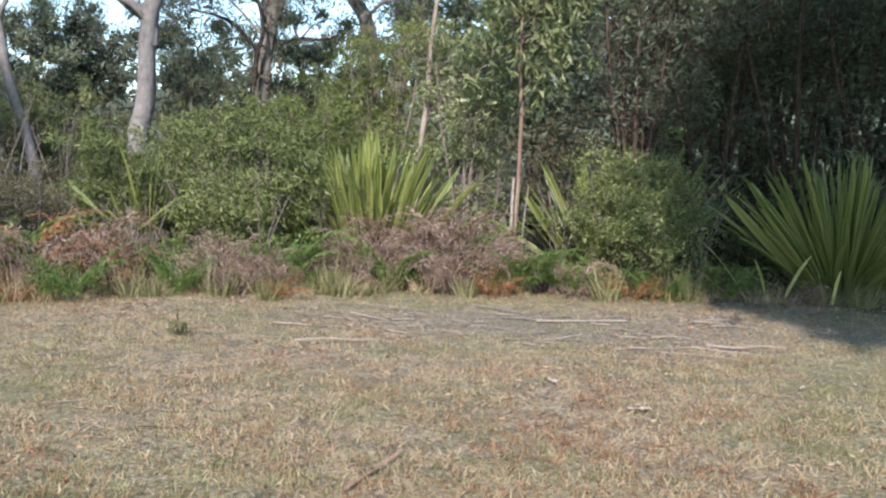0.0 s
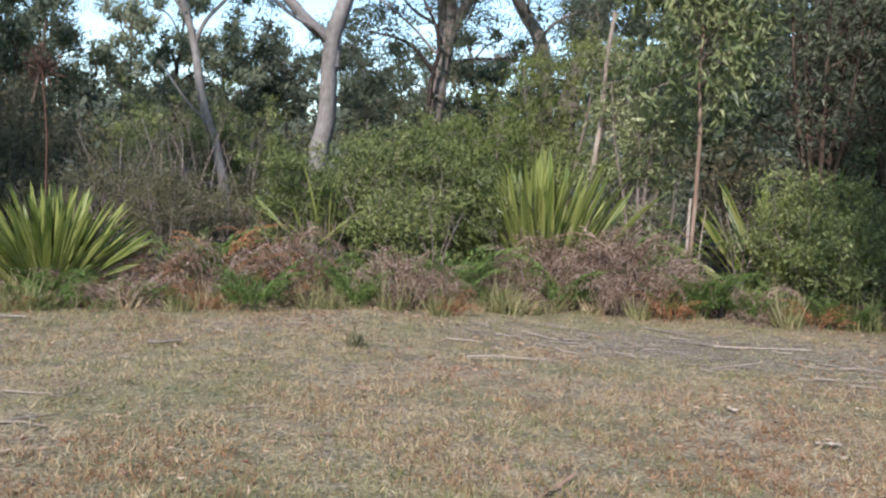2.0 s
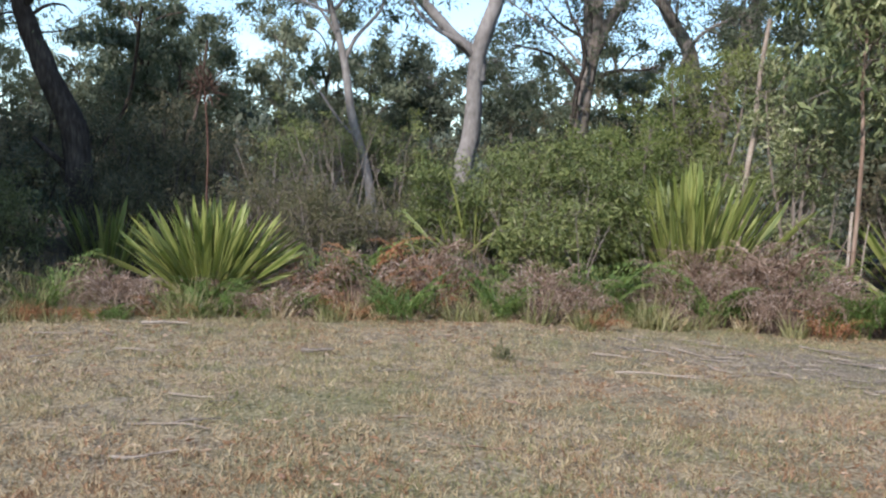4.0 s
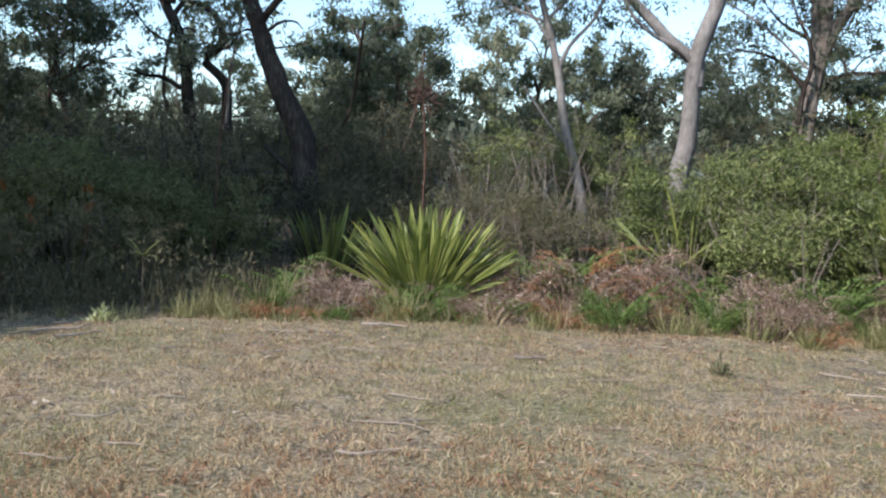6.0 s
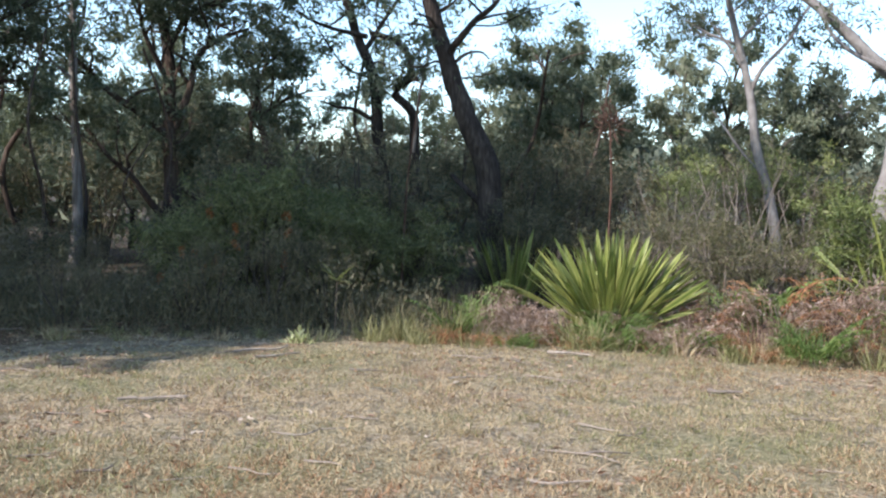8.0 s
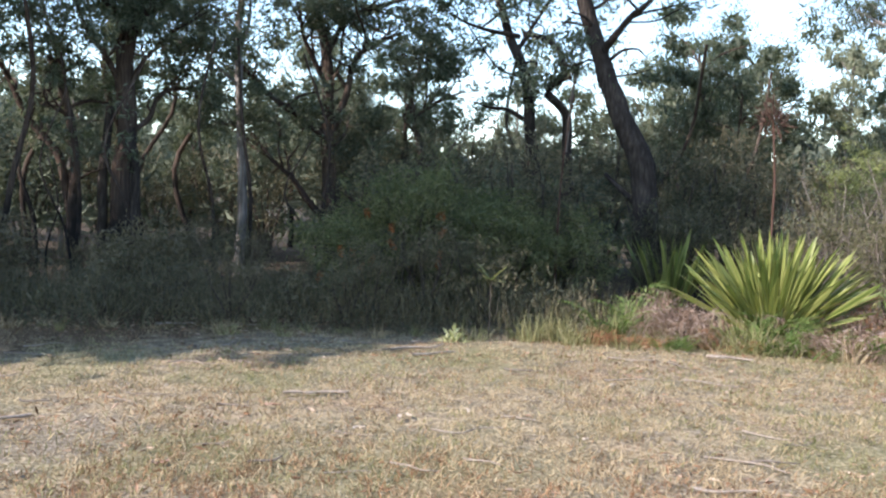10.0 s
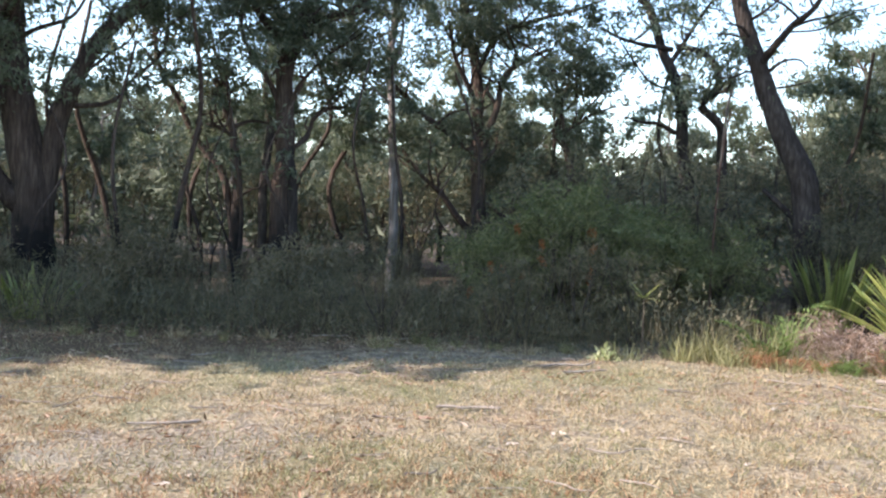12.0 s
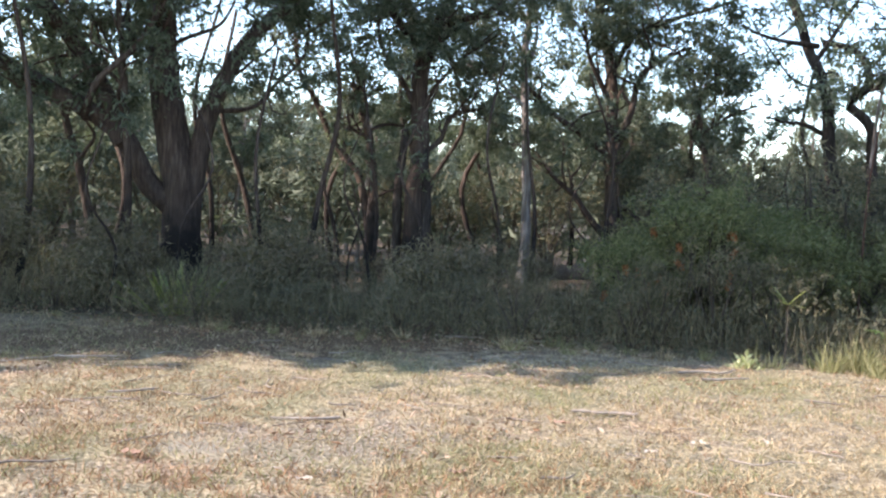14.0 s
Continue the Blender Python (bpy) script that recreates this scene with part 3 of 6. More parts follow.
def leaf_litter():
    rng = np.random.default_rng(13)
    x, y, b, r = scatter(42000, rng, -34, 104, 2.6, 14.5)
    ok = lumps(x, y, 1.1, 1.2) + rng.normal(0, 0.7, len(x)) + (r > edge(b)) * 1.2 + 0.35 * bare(x, y) * (b > 40) > 1.0
    x, y = x[ok], y[ok]
    pos = np.stack([x, y, height(x, y) + 0.012], -1)
    way = rng.normal(size=pos.shape) * np.array([1, 1, 0.18])
    s = rng.uniform(0.4, 1.2, len(x))
    V, F = blades(pos, way, 0.065 * s, 0.017 * s, rng, 0.1)
    tagged(new("leaf_litter", quad_mesh("leaf_litter", V, F, M_LITTER)), "brown and tan fallen gum leaves strewn on the grass", "leaf litter", kind="stuff")


lawn("brown_grass", "withered reddish-brown grass in patches", M_RUSTGRASS, 14, 180000, 0.047, 0.0038, 0.95, 0.8, 4.4, 0.45, 0.9, -0.3, ((-5.5, 4.5, 2.5, -0.8), (-5.4, 0.0, 2.8, 2.2)))
leaf_litter()

# ---- trees ----
GUM = dict(n2=9, len2=1.1, n3=6, len3=0.4, per=40, leaf=(0.105, 0.027), droop=0.8, spread=0.42, tip=0.65)
BIG = dict(n2=13, len2=1.5, n3=6, len3=0.55, per=58, leaf=(0.09, 0.028), droop=0.6, spread=0.42, tip=0.65)

tree("gum_tree", "smooth pale grey gum tree with a forked trunk", "tree", 21, [
    ([(-5.27, 16.7, 1.91), (-5.23, 16.72, 2.42), (-5.07, 16.76, 3.81), (-4.9, 16.81, 4.9), (-4.84, 16.83, 6.07), (-5.0, 16.78, 7.42), (-4.9, 16.9, 9.0)], 0.185, 0.1, 0.72),
    ([(-5.1, 16.76, 3.4), (-5.13, 16.75, 3.8), (-5.51, 16.63, 4.15), (-5.9, 16.5, 4.54), (-6.34, 16.34, 4.98), (-7.16, 16.01, 5.75), (-7.74, 15.74, 6.71)], 0.13, 0.05, 0.6),
    ([(-5.1, 16.7, 3.7), (-5.35, 16.47, 4.03), (-5.73, 16.34, 4.22), (-6.12, 16.21, 4.55), (-6.37, 16.11, 5.04)], 0.05, 0.025, None),
], M_PALE, M_GUM, crown_args=dict(GUM, n2=14), root=(-5.42, 16.66))

tree("stringybark_tree", "tall stringy-barked gum tree with several grey stems", "tree", 22, [
    ([(-3.78, 19.63, 3.16), (-3.62, 19.66, 4.05), (-3.76, 19.64, 4.71), (-3.76, 19.64, 5.81), (-4.24, 19.54, 7.02)], 0.17, 0.09, 0.6),
    ([(-3.62, 19.66, 4.05), (-3.39, 19.7, 4.82), (-2.91, 19.77, 5.57), (-2.26, 19.85, 6.62)], 0.13, 0.08, 0.4),
    ([(-3.67, 19.65, 3.72), (-3.55, 19.67, 4.71), (-3.56, 19.67, 6.02), (-3.54, 19.68, 7.54)], 0.13, 0.08, 0.5),
    ([(-3.83, 19.22, 2.96), (-3.79, 19.22, 3.56), (-3.68, 19.24, 4.0), (-3.78, 19.23, 4.54), (-4.02, 19.18, 5.08)], 0.055, 0.025, 0.6),
    ([(-3.71, 19.14, 3.99), (-4.34, 19.01, 4.63), (-5.26, 18.79, 5.29)], 0.03, 0.015, None),
    ([(-3.83, 19.42, 3.69), (-4.22, 19.34, 4.13), (-4.6, 19.26, 4.3), (-5.14, 19.13, 4.4)], 0.05, 0.015, 0.35),
    ([(-3.45, 19.69, 3.83), (-3.04, 19.75, 4.0), (-2.62, 19.81, 3.99), (-2.32, 19.85, 4.05)], 0.05, 0.015, 0.35),
    ([(-3.87, 20.12, 4.68), (-4.4, 20.02, 5.02), (-4.69, 19.96, 5.31)], 0.04, 0.015, 0.3),
    ([(-3.67, 19.45, 3.15), (-3.91, 19.4, 3.25), (-4.55, 19.27, 3.24)], 0.03, 0.012, 0.6),
], M_STRINGY, M_GUM, crown_args=dict(BIG, n2=8, len2=0.9, tip=0.6, per=55, flat=0.4), root=(-3.8, 19.6), barks={3: M_BLACK, 5: M_BLACK, 6: M_BLACK, 7: M_BLACK})

tree("twin_gum_tree", "grey gum tree with two leaning stems", "tree", 23, [
    ([(-1.75, 21.93, 3.72), (-1.92, 21.92, 4.72), (-2.27, 21.88, 5.33), (-2.68, 21.84, 6.18), (-2.86, 21.82, 7.41)], 0.2, 0.1, 0.4),
    ([(-2.0, 21.3, 4.2), (-1.61, 20.91, 4.84), (-1.01, 20.94, 5.15), (-0.73, 20.95, 5.25)], 0.05, 0.02, 0.3),
    ([(-1.4, 21.95, 2.0), (-1.06, 21.97, 3.87), (-0.79, 21.98, 4.75), (-0.52, 21.99, 5.44), (-0.32, 21.99, 6.49), (-0.26, 22.0, 7.71)], 0.25, 0.12, 0.45),
], M_STRINGY, M_GUM, crown_args=dict(BIG, n2=22), root=(-1.5, 21.9))

tree("leaning_gum_tree", "slender grey gum tree with a crooked trunk", "tree", 24, [
    ([(-7.16, 16.87, 1.23), (-7.29, 16.82, 1.97), (-7.54, 16.71, 2.65), (-7.66, 16.66, 3.54), (-7.75, 16.62, 4.06), (-8.02, 16.49, 4.99), (-8.25, 16.38, 6.02)], 0.1, 0.05, 0.7),
    ([(-7.69, 16.65, 3.75), (-7.51, 16.72, 4.18), (-7.14, 16.88, 4.66), (-6.96, 16.95, 5.08), (-6.6, 17.1, 5.66)], 0.045, 0.02, 0.5),
    ([(-7.4, 16.77, 2.29), (-7.75, 16.62, 2.64), (-8.06, 16.48, 3.11), (-8.26, 16.38, 3.41)], 0.03, 0.015, None),
    ([(-7.72, 16.63, 4.01), (-8.01, 16.5, 4.47), (-8.35, 16.33, 4.98)], 0.035, 0.015, 0.6),
], M_PALE, M_GUM, crown_args=dict(GUM, n2=6), root=(-7.05, 16.9))

# dark woodland trees: traced trunks and main limbs, with crooked side limbs that carry the foliage
LACY = dict(n2=5, len2=0.75, n3=4, len3=0.27, per=25, leaf=(0.1, 0.033), droop=0.6, spread=0.4, tip=0.5, flat=0.6, rise=0.2)

BLACK = [
    ([(-9.38, 11.56, 0.76), (-9.53, 11.5, 1.96), (-9.79, 11.3, 2.67), (-10.0, 11.14, 3.34), (-10.15, 11.02, 3.8), (-10.29, 10.86, 4.6), (-10.47, 10.62, 5.61), (-10.6, 10.5, 7.0)], 0.2, 0.07, 0.6),
    ([(-10.1, 11.08, 3.7), (-9.81, 11.02, 3.97), (-9.48, 11.0, 4.19), (-9.13, 11.0, 4.43), (-8.8, 11.1, 5.0)], 0.065, 0.025, 0.75),
    ([(-10.03, 11.13, 3.62), (-9.73, 11.13, 3.75), (-9.44, 11.12, 3.74), (-9.22, 11.05, 3.63)], 0.03, 0.008, None),
    ([(-9.56, 11.03, 4.15), (-9.08, 11.03, 4.12), (-8.65, 10.99, 4.23), (-8.16, 10.98, 4.31)], 0.016, 0.005, None),
    ([(-9.45, 11.6, 1.33), (-9.77, 11.5, 1.62), (-10.16, 11.4, 1.95)], 0.06, 0.035, None),
    ([(-10.16, 11.02, 4.04), (-10.13, 10.72, 4.24), (-10.13, 10.4, 4.26)], 0.035, 0.012, 0.4),
    ([(-9.98, 11.15, 3.4), (-9.7, 11.3, 3.42), (-9.4, 11.4, 3.5)], 0.02, 0.006, 0.3),
]
tree("black_tree", "dark charred gum tree leaning over the thicket", "tree", 25, BLACK + boughs(BLACK, 125, 4, 1.0, 0.03, only=(0, 1)), M_BLACK, M_GUM, crown_args=dict(LACY, n2=3, len2=0.6, per=20), root=(-9.38, 11.56))

CROOKED = [
    ([(-13.01, 12.75, 2.0), (-13.12, 12.64, 2.8), (-13.18, 12.58, 3.6), (-13.25, 12.5, 4.1), (-13.4, 12.36, 4.55), (-13.56, 12.18, 5.1), (-13.79, 11.78, 5.96), (-13.9, 11.6, 7.0)], 0.12, 0.06, 0.55),
    ([(-12.55, 13.2, 0.8), (-12.6, 13.15, 2.43), (-12.67, 13.08, 3.1), (-12.88, 12.88, 3.52), (-12.7, 13.06, 3.81), (-12.79, 12.97, 4.24), (-12.94, 12.82, 4.45), (-13.25, 12.51, 4.57)], 0.1, 0.05, None),
    ([(-13.3, 12.47, 4.5), (-13.47, 11.89, 4.56), (-13.54, 11.41, 4.6), (-13.53, 11.01, 4.72)], 0.05, 0.012, None),
    ([(-13.18, 12.56, 3.0), (-13.22, 12.16, 3.12), (-13.23, 11.76, 3.12), (-13.23, 11.35, 3.2)], 0.05, 0.012, None),
    ([(-13.24, 12.5, 3.75), (-13.45, 12.12, 3.89), (-13.57, 11.8, 4.26), (-13.69, 11.48, 4.67), (-13.73, 11.23, 5.03)], 0.025, 0.006, None),
    ([(-12.88, 12.87, 3.52), (-12.4, 12.6, 3.62), (-11.7, 12.2, 3.6)], 0.05, 0.02, 0.3),
    ([(-12.41, 12.92, 2.4), (-12.36, 12.96, 3.4), (-12.25, 13.07, 4.3)], 0.03, 0.018, None),
    ([(-13.3, 12.4, 4.2), (-13.0, 12.7, 4.9), (-12.7, 13.0, 5.6)], 0.05, 0.02, 0.2),
]
tree("dark_gum_tree", "dark gum tree with long crooked bare limbs", "tree", 26, CROOKED + boughs(CROOKED, 126, 4, 0.9, 0.03, only=(0, 5, 7)), M_BLACK, M_GUM, crown_args=dict(LACY, n2=4, len2=0.5, per=20), root=(-12.9, 12.75), barks={6: M_STRINGY})

FORKED = [
    ([(-15.31, 9.85, 0.55), (-15.42, 9.8, 1.5), (-15.44, 9.8, 2.5), (-15.5, 9.78, 3.8), (-15.62, 9.6, 4.8), (-15.65, 9.29, 6.03), (-15.7, 9.2, 7.5)], 0.165, 0.06, 0.45),
    ([(-15.45, 9.8, 2.42), (-15.6, 9.21, 2.87), (-15.74, 8.63, 3.19), (-15.87, 8.05, 3.69), (-15.99, 7.35, 3.95)], 0.075, 0.025, 0.4),
    ([(-15.44, 9.85, 2.62), (-15.24, 9.98, 3.24), (-15.04, 10.01, 3.93), (-14.7, 10.23, 4.2), (-14.3, 10.53, 4.4)], 0.075, 0.025, 0.35),
    ([(-15.35, 10.2, 0.4), (-15.03, 10.88, 1.16), (-14.89, 11.08, 1.64), (-14.68, 11.34, 2.03), (-14.78, 11.21, 2.96), (-14.81, 11.18, 3.47), (-14.93, 11.02, 4.18)], 0.1, 0.035, 0.45),
    ([(-15.4, 9.82, 0.9), (-15.57, 9.37, 1.35), (-15.53, 9.06, 1.73), (-15.54, 8.64, 2.0), (-15.7, 8.3, 2.5)], 0.075, 0.025, 0.6),
    ([(-15.4, 9.95, 1.62), (-15.18, 10.15, 1.39), (-14.99, 10.26, 1.23), (-14.94, 10.15, 0.99)], 0.05, 0.02, None),
    ([(-15.5, 9.8, 3.2), (-15.4, 9.46, 3.77), (-15.28, 9.09, 4.29), (-15.1, 8.8, 4.78)], 0.06, 0.02, 0.3),
    ([(-15.5, 9.7, 4.0), (-15.22, 9.95, 4.63), (-14.81, 10.53, 4.97), (-14.37, 11.1, 5.2), (-13.98, 11.57, 5.42)], 0.06, 0.02, 0.3),
    ([(-14.8, 11.2, 2.9), (-14.5, 11.6, 3.3), (-14.2, 12.0, 3.5)], 0.04, 0.015, 0.2),
] + high_limbs(-15.7, 9.2, 7.2, 10.0, 2.4, 3, 1)
tree("forked_gum_tree", "dark-based gum tree with spreading crooked limbs", "tree", 27, FORKED + boughs(FORKED, 127, 6, 1.2, 0.032), M_BROWN, M_GUM, crown_args=dict(LACY, per=31), root=(-15.3, 9.85))

CLUMP = [
    ([(-14.32, 5.45, 0.54), (-14.33, 5.48, 1.46), (-14.34, 5.49, 2.33), (-14.34, 5.48, 3.29), (-14.28, 5.66, 4.09), (-14.19, 5.86, 4.7), (-14.0, 6.1, 6.5)], 0.17, 0.08, 0.5),
    ([(-14.21, 5.65, 0.0), (-14.24, 5.62, 0.77), (-14.26, 5.6, 1.6), (-14.3, 5.53, 2.3)], 0.1, 0.09, None),
    ([(-14.5, 5.2, 0.0), (-14.52, 5.22, 0.74), (-14.5, 5.24, 1.6), (-14.46, 5.3, 2.6)], 0.085, 0.06, None),
    ([(-14.85, 4.95, 0.0), (-14.9, 4.92, 0.9), (-14.88, 4.95, 1.8), (-14.9, 4.85, 2.6), (-15.0, 4.58, 3.3)], 0.1, 0.045, 0.5),
    ([(-14.34, 5.48, 3.7), (-14.27, 5.25, 3.99), (-14.2, 4.96, 4.33), (-14.08, 4.79, 4.8), (-14.0, 4.6, 5.6)], 0.09, 0.04, 0.4),
    ([(-14.34, 5.45, 2.8), (-14.33, 5.19, 3.27), (-14.3, 4.93, 3.58), (-14.25, 4.71, 3.97), (-14.11, 4.73, 4.37)], 0.05, 0.02, 0.3),
    ([(-14.32, 5.52, 2.2), (-14.34, 5.85, 2.49), (-14.4, 6.05, 2.86), (-14.41, 6.5, 3.0)], 0.05, 0.018, 0.4),
    ([(-14.26, 5.66, 3.95), (-13.93, 5.95, 4.24), (-13.57, 6.24, 4.43), (-13.24, 6.6, 4.8)], 0.07, 0.03, 0.3),
    ([(-14.3, 5.48, 2.8), (-14.1, 5.6, 3.2), (-13.84, 5.9, 3.67), (-13.65, 6.31, 3.99)], 0.035, 0.015, 0.4),
    ([(-15.0, 5.1, 0.0), (-15.12, 4.85, 1.68), (-15.19, 4.66, 2.03), (-15.27, 4.39, 2.43), (-15.36, 4.11, 2.99), (-15.44, 3.83, 3.51), (-15.46, 3.73, 4.2)], 0.075, 0.03, 0.45),
] + high_limbs(-14.0, 6.0, 6.4, 10.5, 2.4, 3, 2)
tree("dark_clump_tree", "dark brown gum tree with clustered stems", "tree", 28, CLUMP + boughs(CLUMP, 128, 5, 1.15, 0.032), M_BROWN, M_GUM, crown_args=dict(LACY, per=27), root=(-14.33, 5.4), barks={1: M_BLACK, 2: M_BLACK})

SPREAD = [
    ([(-14.21, 1.9, 0.75), (-14.22, 1.86, 1.54), (-14.24, 1.74, 2.31), (-14.25, 1.66, 3.32), (-14.26, 1.59, 4.08), (-14.27, 1.51, 4.99), (-14.2, 1.4, 7.0)], 0.26, 0.12, 0.6),
    ([(-14.2, 2.01, 0.99), (-14.19, 2.06, 1.78), (-14.16, 2.22, 2.58), (-14.11, 2.5, 3.31), (-14.03, 2.86, 3.81), (-13.91, 3.34, 4.33), (-13.8, 3.73, 4.91)], 0.16, 0.08, 0.6),
    ([(-14.23, 1.81, 1.22), (-14.29, 1.45, 1.6), (-14.32, 1.1, 2.2), (-14.36, 0.56, 2.5), (-14.38, 0.1, 2.8), (-14.38, -0.45, 3.08), (-14.36, -0.98, 3.34)], 0.16, 0.08, 0.65),
    ([(-14.32, 1.12, 2.1), (-14.42, 0.82, 2.72), (-14.38, 0.44, 3.36), (-14.28, 0.03, 3.96), (-14.2, -0.3, 4.8)], 0.15, 0.09, 0.6),
    ([(-14.0, 1.2, 0.0), (-14.0, 1.17, 0.67), (-14.01, 1.14, 1.73), (-14.01, 1.09, 2.48), (-14.02, 1.03, 3.23), (-14.03, 0.95, 4.04)], 0.06, 0.04, 0.75),
    ([(-14.3, 0.6, 2.4), (-13.95, 0.62, 2.6), (-13.8, 0.75, 2.9), (-13.61, 1.12, 3.28), (-13.48, 1.34, 3.63), (-13.4, 1.6, 4.2)], 0.055, 0.03, 0.7),
    ([(-15.3, 0.9, 0.0), (-15.34, 0.77, 0.98), (-15.35, 0.61, 1.71), (-15.36, 0.42, 2.39), (-15.37, 0.25, 3.22), (-15.37, 0.17, 3.93)], 0.075, 0.04, 0.6),
    ([(-14.18, 2.25, 2.6), (-14.33, 2.89, 2.73), (-14.42, 3.23, 3.09), (-14.48, 3.65, 3.55), (-14.63, 3.74, 4.25)], 0.035, 0.018, 0.5),
] + high_limbs(-14.2, 1.4, 7.0, 10.5, 2.6, 3, 3)
tree("spreading_gum_tree", "massive brown gum tree with several spreading trunks", "tree", 29, SPREAD + boughs(SPREAD, 129, 5, 1.2, 0.032), M_BROWN, M_GUM, crown_args=dict(LACY, per=27), root=(-14.2, 1.9), flare=0.4)

THIN = [
    ([(-14.95, 7.75, 0.08), (-15.1, 7.85, 1.04), (-15.18, 7.84, 2.1), (-15.2, 7.78, 3.1), (-15.22, 7.72, 4.07), (-15.2, 7.78, 4.85), (-15.13, 7.7, 6.2)], 0.085, 0.04, 0.6),
    ([(-15.18, 7.75, 3.2), (-15.29, 7.27, 3.59), (-15.53, 6.77, 3.92), (-15.6, 6.5, 4.4)], 0.03, 0.012, 0.6),
    ([(-15.22, 7.76, 3.7), (-15.19, 7.95, 4.37), (-15.23, 7.9, 5.2)], 0.035, 0.015, 0.5),
]
tree("thin_gum_tree", "thin pale grey gum tree with bare side branches", "tree", 30, THIN + boughs(THIN, 130, 4, 0.9, 0.02), M_STRINGY, M_GUM, crown_args=dict(LACY, n2=3, per=16), root=(-14.95, 7.75), flare=0.1)

WATTLE = dict(n2=105, len2=1.0, n3=5, len3=0.32, per=18, leaf=(0.175, 0.034), droop=0.9, spread=0.5)
tree("wattle_sapling", "slender tan-stemmed sapling with narrow drooping green leaves", "tree", 31, [
    ([(0.91, 12.37, 0.89), (0.94, 12.36, 1.51), (0.94, 12.36, 2.22), (0.9, 12.37, 2.93), (0.9, 12.37, 3.63), (0.89, 12.37, 4.46), (0.82, 12.37, 5.35)], 0.031, 0.015, 0.36),
    ([(0.85, 12.27, 0.02), (0.85, 12.27, 0.86), (0.865, 12.27, 1.4)], 0.024, 0.018, None),
    ([(0.98, 12.3, 0.02), (1.03, 12.3, 0.9), (1.06, 12.32, 1.3)], 0.014, 0.006, None),
], M_TAN, M_SAP, crown_args=WATTLE, root=(0.9, 12.37), flare=0.1, twig_mat=M_TWIG, barks={1: M_STICK, 2: M_STICK})


# woodland trees, built about their own foot and then copied
def woodland_tree(label, seed, spread_, bark_mat, leaf_mat, count, low=0.42):
    """A five-metre tree: a crooked trunk, forking limbs, and flattened leaf clumps round their ends."""
    rng = np.random.default_rng(seed)
    lean = rng.normal(0, 0.3, 2)
    trunk = [np.array(p) for p in ((0, 0, -0.1), (lean[0] * 0.3 + 0.08, lean[1] * 0.3, 1.5), (lean[0] * 0.8 - 0.08, lean[1] * 0.8, 3.0), (lean[0] * 1.2, lean[1] * 1.2, 4.4))]
    base = new("woodland_tree")
    tagged(base, label, "tree", "woodland trees")
    part("trunk", stem_mesh("trunk", trunk, 0.1, 0.03, bark_mat, rng, 8, 0.2), base)
    line, cen, rad = curve(trunk, 20), [], []
    for k in range(count):
        u = low + (1 - low) * (k + rng.random()) / count
        p, a = line[int(u * 19)], 2.4 * k + rng.uniform(-0.5, 0.5)
        e = spread_ * rng.uniform(0.55, 1.05) * math.sin(math.pi * min(0.98, 0.2 + 0.75 * (1 - u) / (1 - low) + 0.1))
        tip = p + np.array([e * math.cos(a), e * math.sin(a), rng.uniform(0.25, 0.8)])
        part("limb", stem_mesh("limb", [p, p * 0.55 + tip * 0.45 + [0, 0, 0.12] + rng.normal(0, 0.08, 3), tip], 0.035, 0.01, bark_mat, rng, 5, n=7), base)
        for q in range(5):
            cen.append(tip * (1 - 0.12 * q) + p * 0.12 * q + rng.normal(0, 1, 3) * [0.36, 0.36, 0.26])
            rad.append(rng.uniform(0.3, 0.68))
    cen.append(trunk[3] + np.array([0, 0, 0.15]))
    rad.append(0.5)
    V, F = clumps(np.array(cen), np.array(rad), rng, 230, (0.075, 0.032), 0.7, 0.14)
    tagged(part("crown", quad_mesh("crown", V, F, leaf_mat), base), kind="stuff")
    return base


FARL = "grey-green gum tree of the woodland behind"
kinds = [
    woodland_tree(FARL, 41, 1.5, M_STRINGY, M_FAR, 9),
    woodland_tree(FARL, 42, 1.8, M_BROWN, M_FAR, 10, 0.5),
    woodland_tree(FARL, 43, 1.2, M_STRINGY, M_FAR, 8, 0.35),
    woodland_tree("dark bushy tree of the woodland behind", 44, 1.5, M_BROWN, M_GUM, 11, 0.3),
    woodland_tree("pale-stemmed gum tree with a flat open crown", 45, 2.0, M_PALE, M_HAZE, 8, 0.62),
]
TOPS = [float(np.percentile([v.co.z for v in k.children[-1].data.vertices], 99.5)) for k in kinds]
# slope of the sight line to the treetops, by bearing
SKYLINE = [(-34, 0.24), (-8, 0.2), (-3, 0.16), (2, 0.12), (6, 0.1), (11, 0.085), (16, 0.095), (24, 0.1), (31, 0.09), (36, 0.1), (40, 0.075), (44, 0.058), (50, 0.065), (55, 0.105), (62, 0.082), (66, 0.08), (72, 0.1), (78, 0.1), (84, 0.115), (90, 0.12), (112, 0.13)]
rng = np.random.default_rng(77)
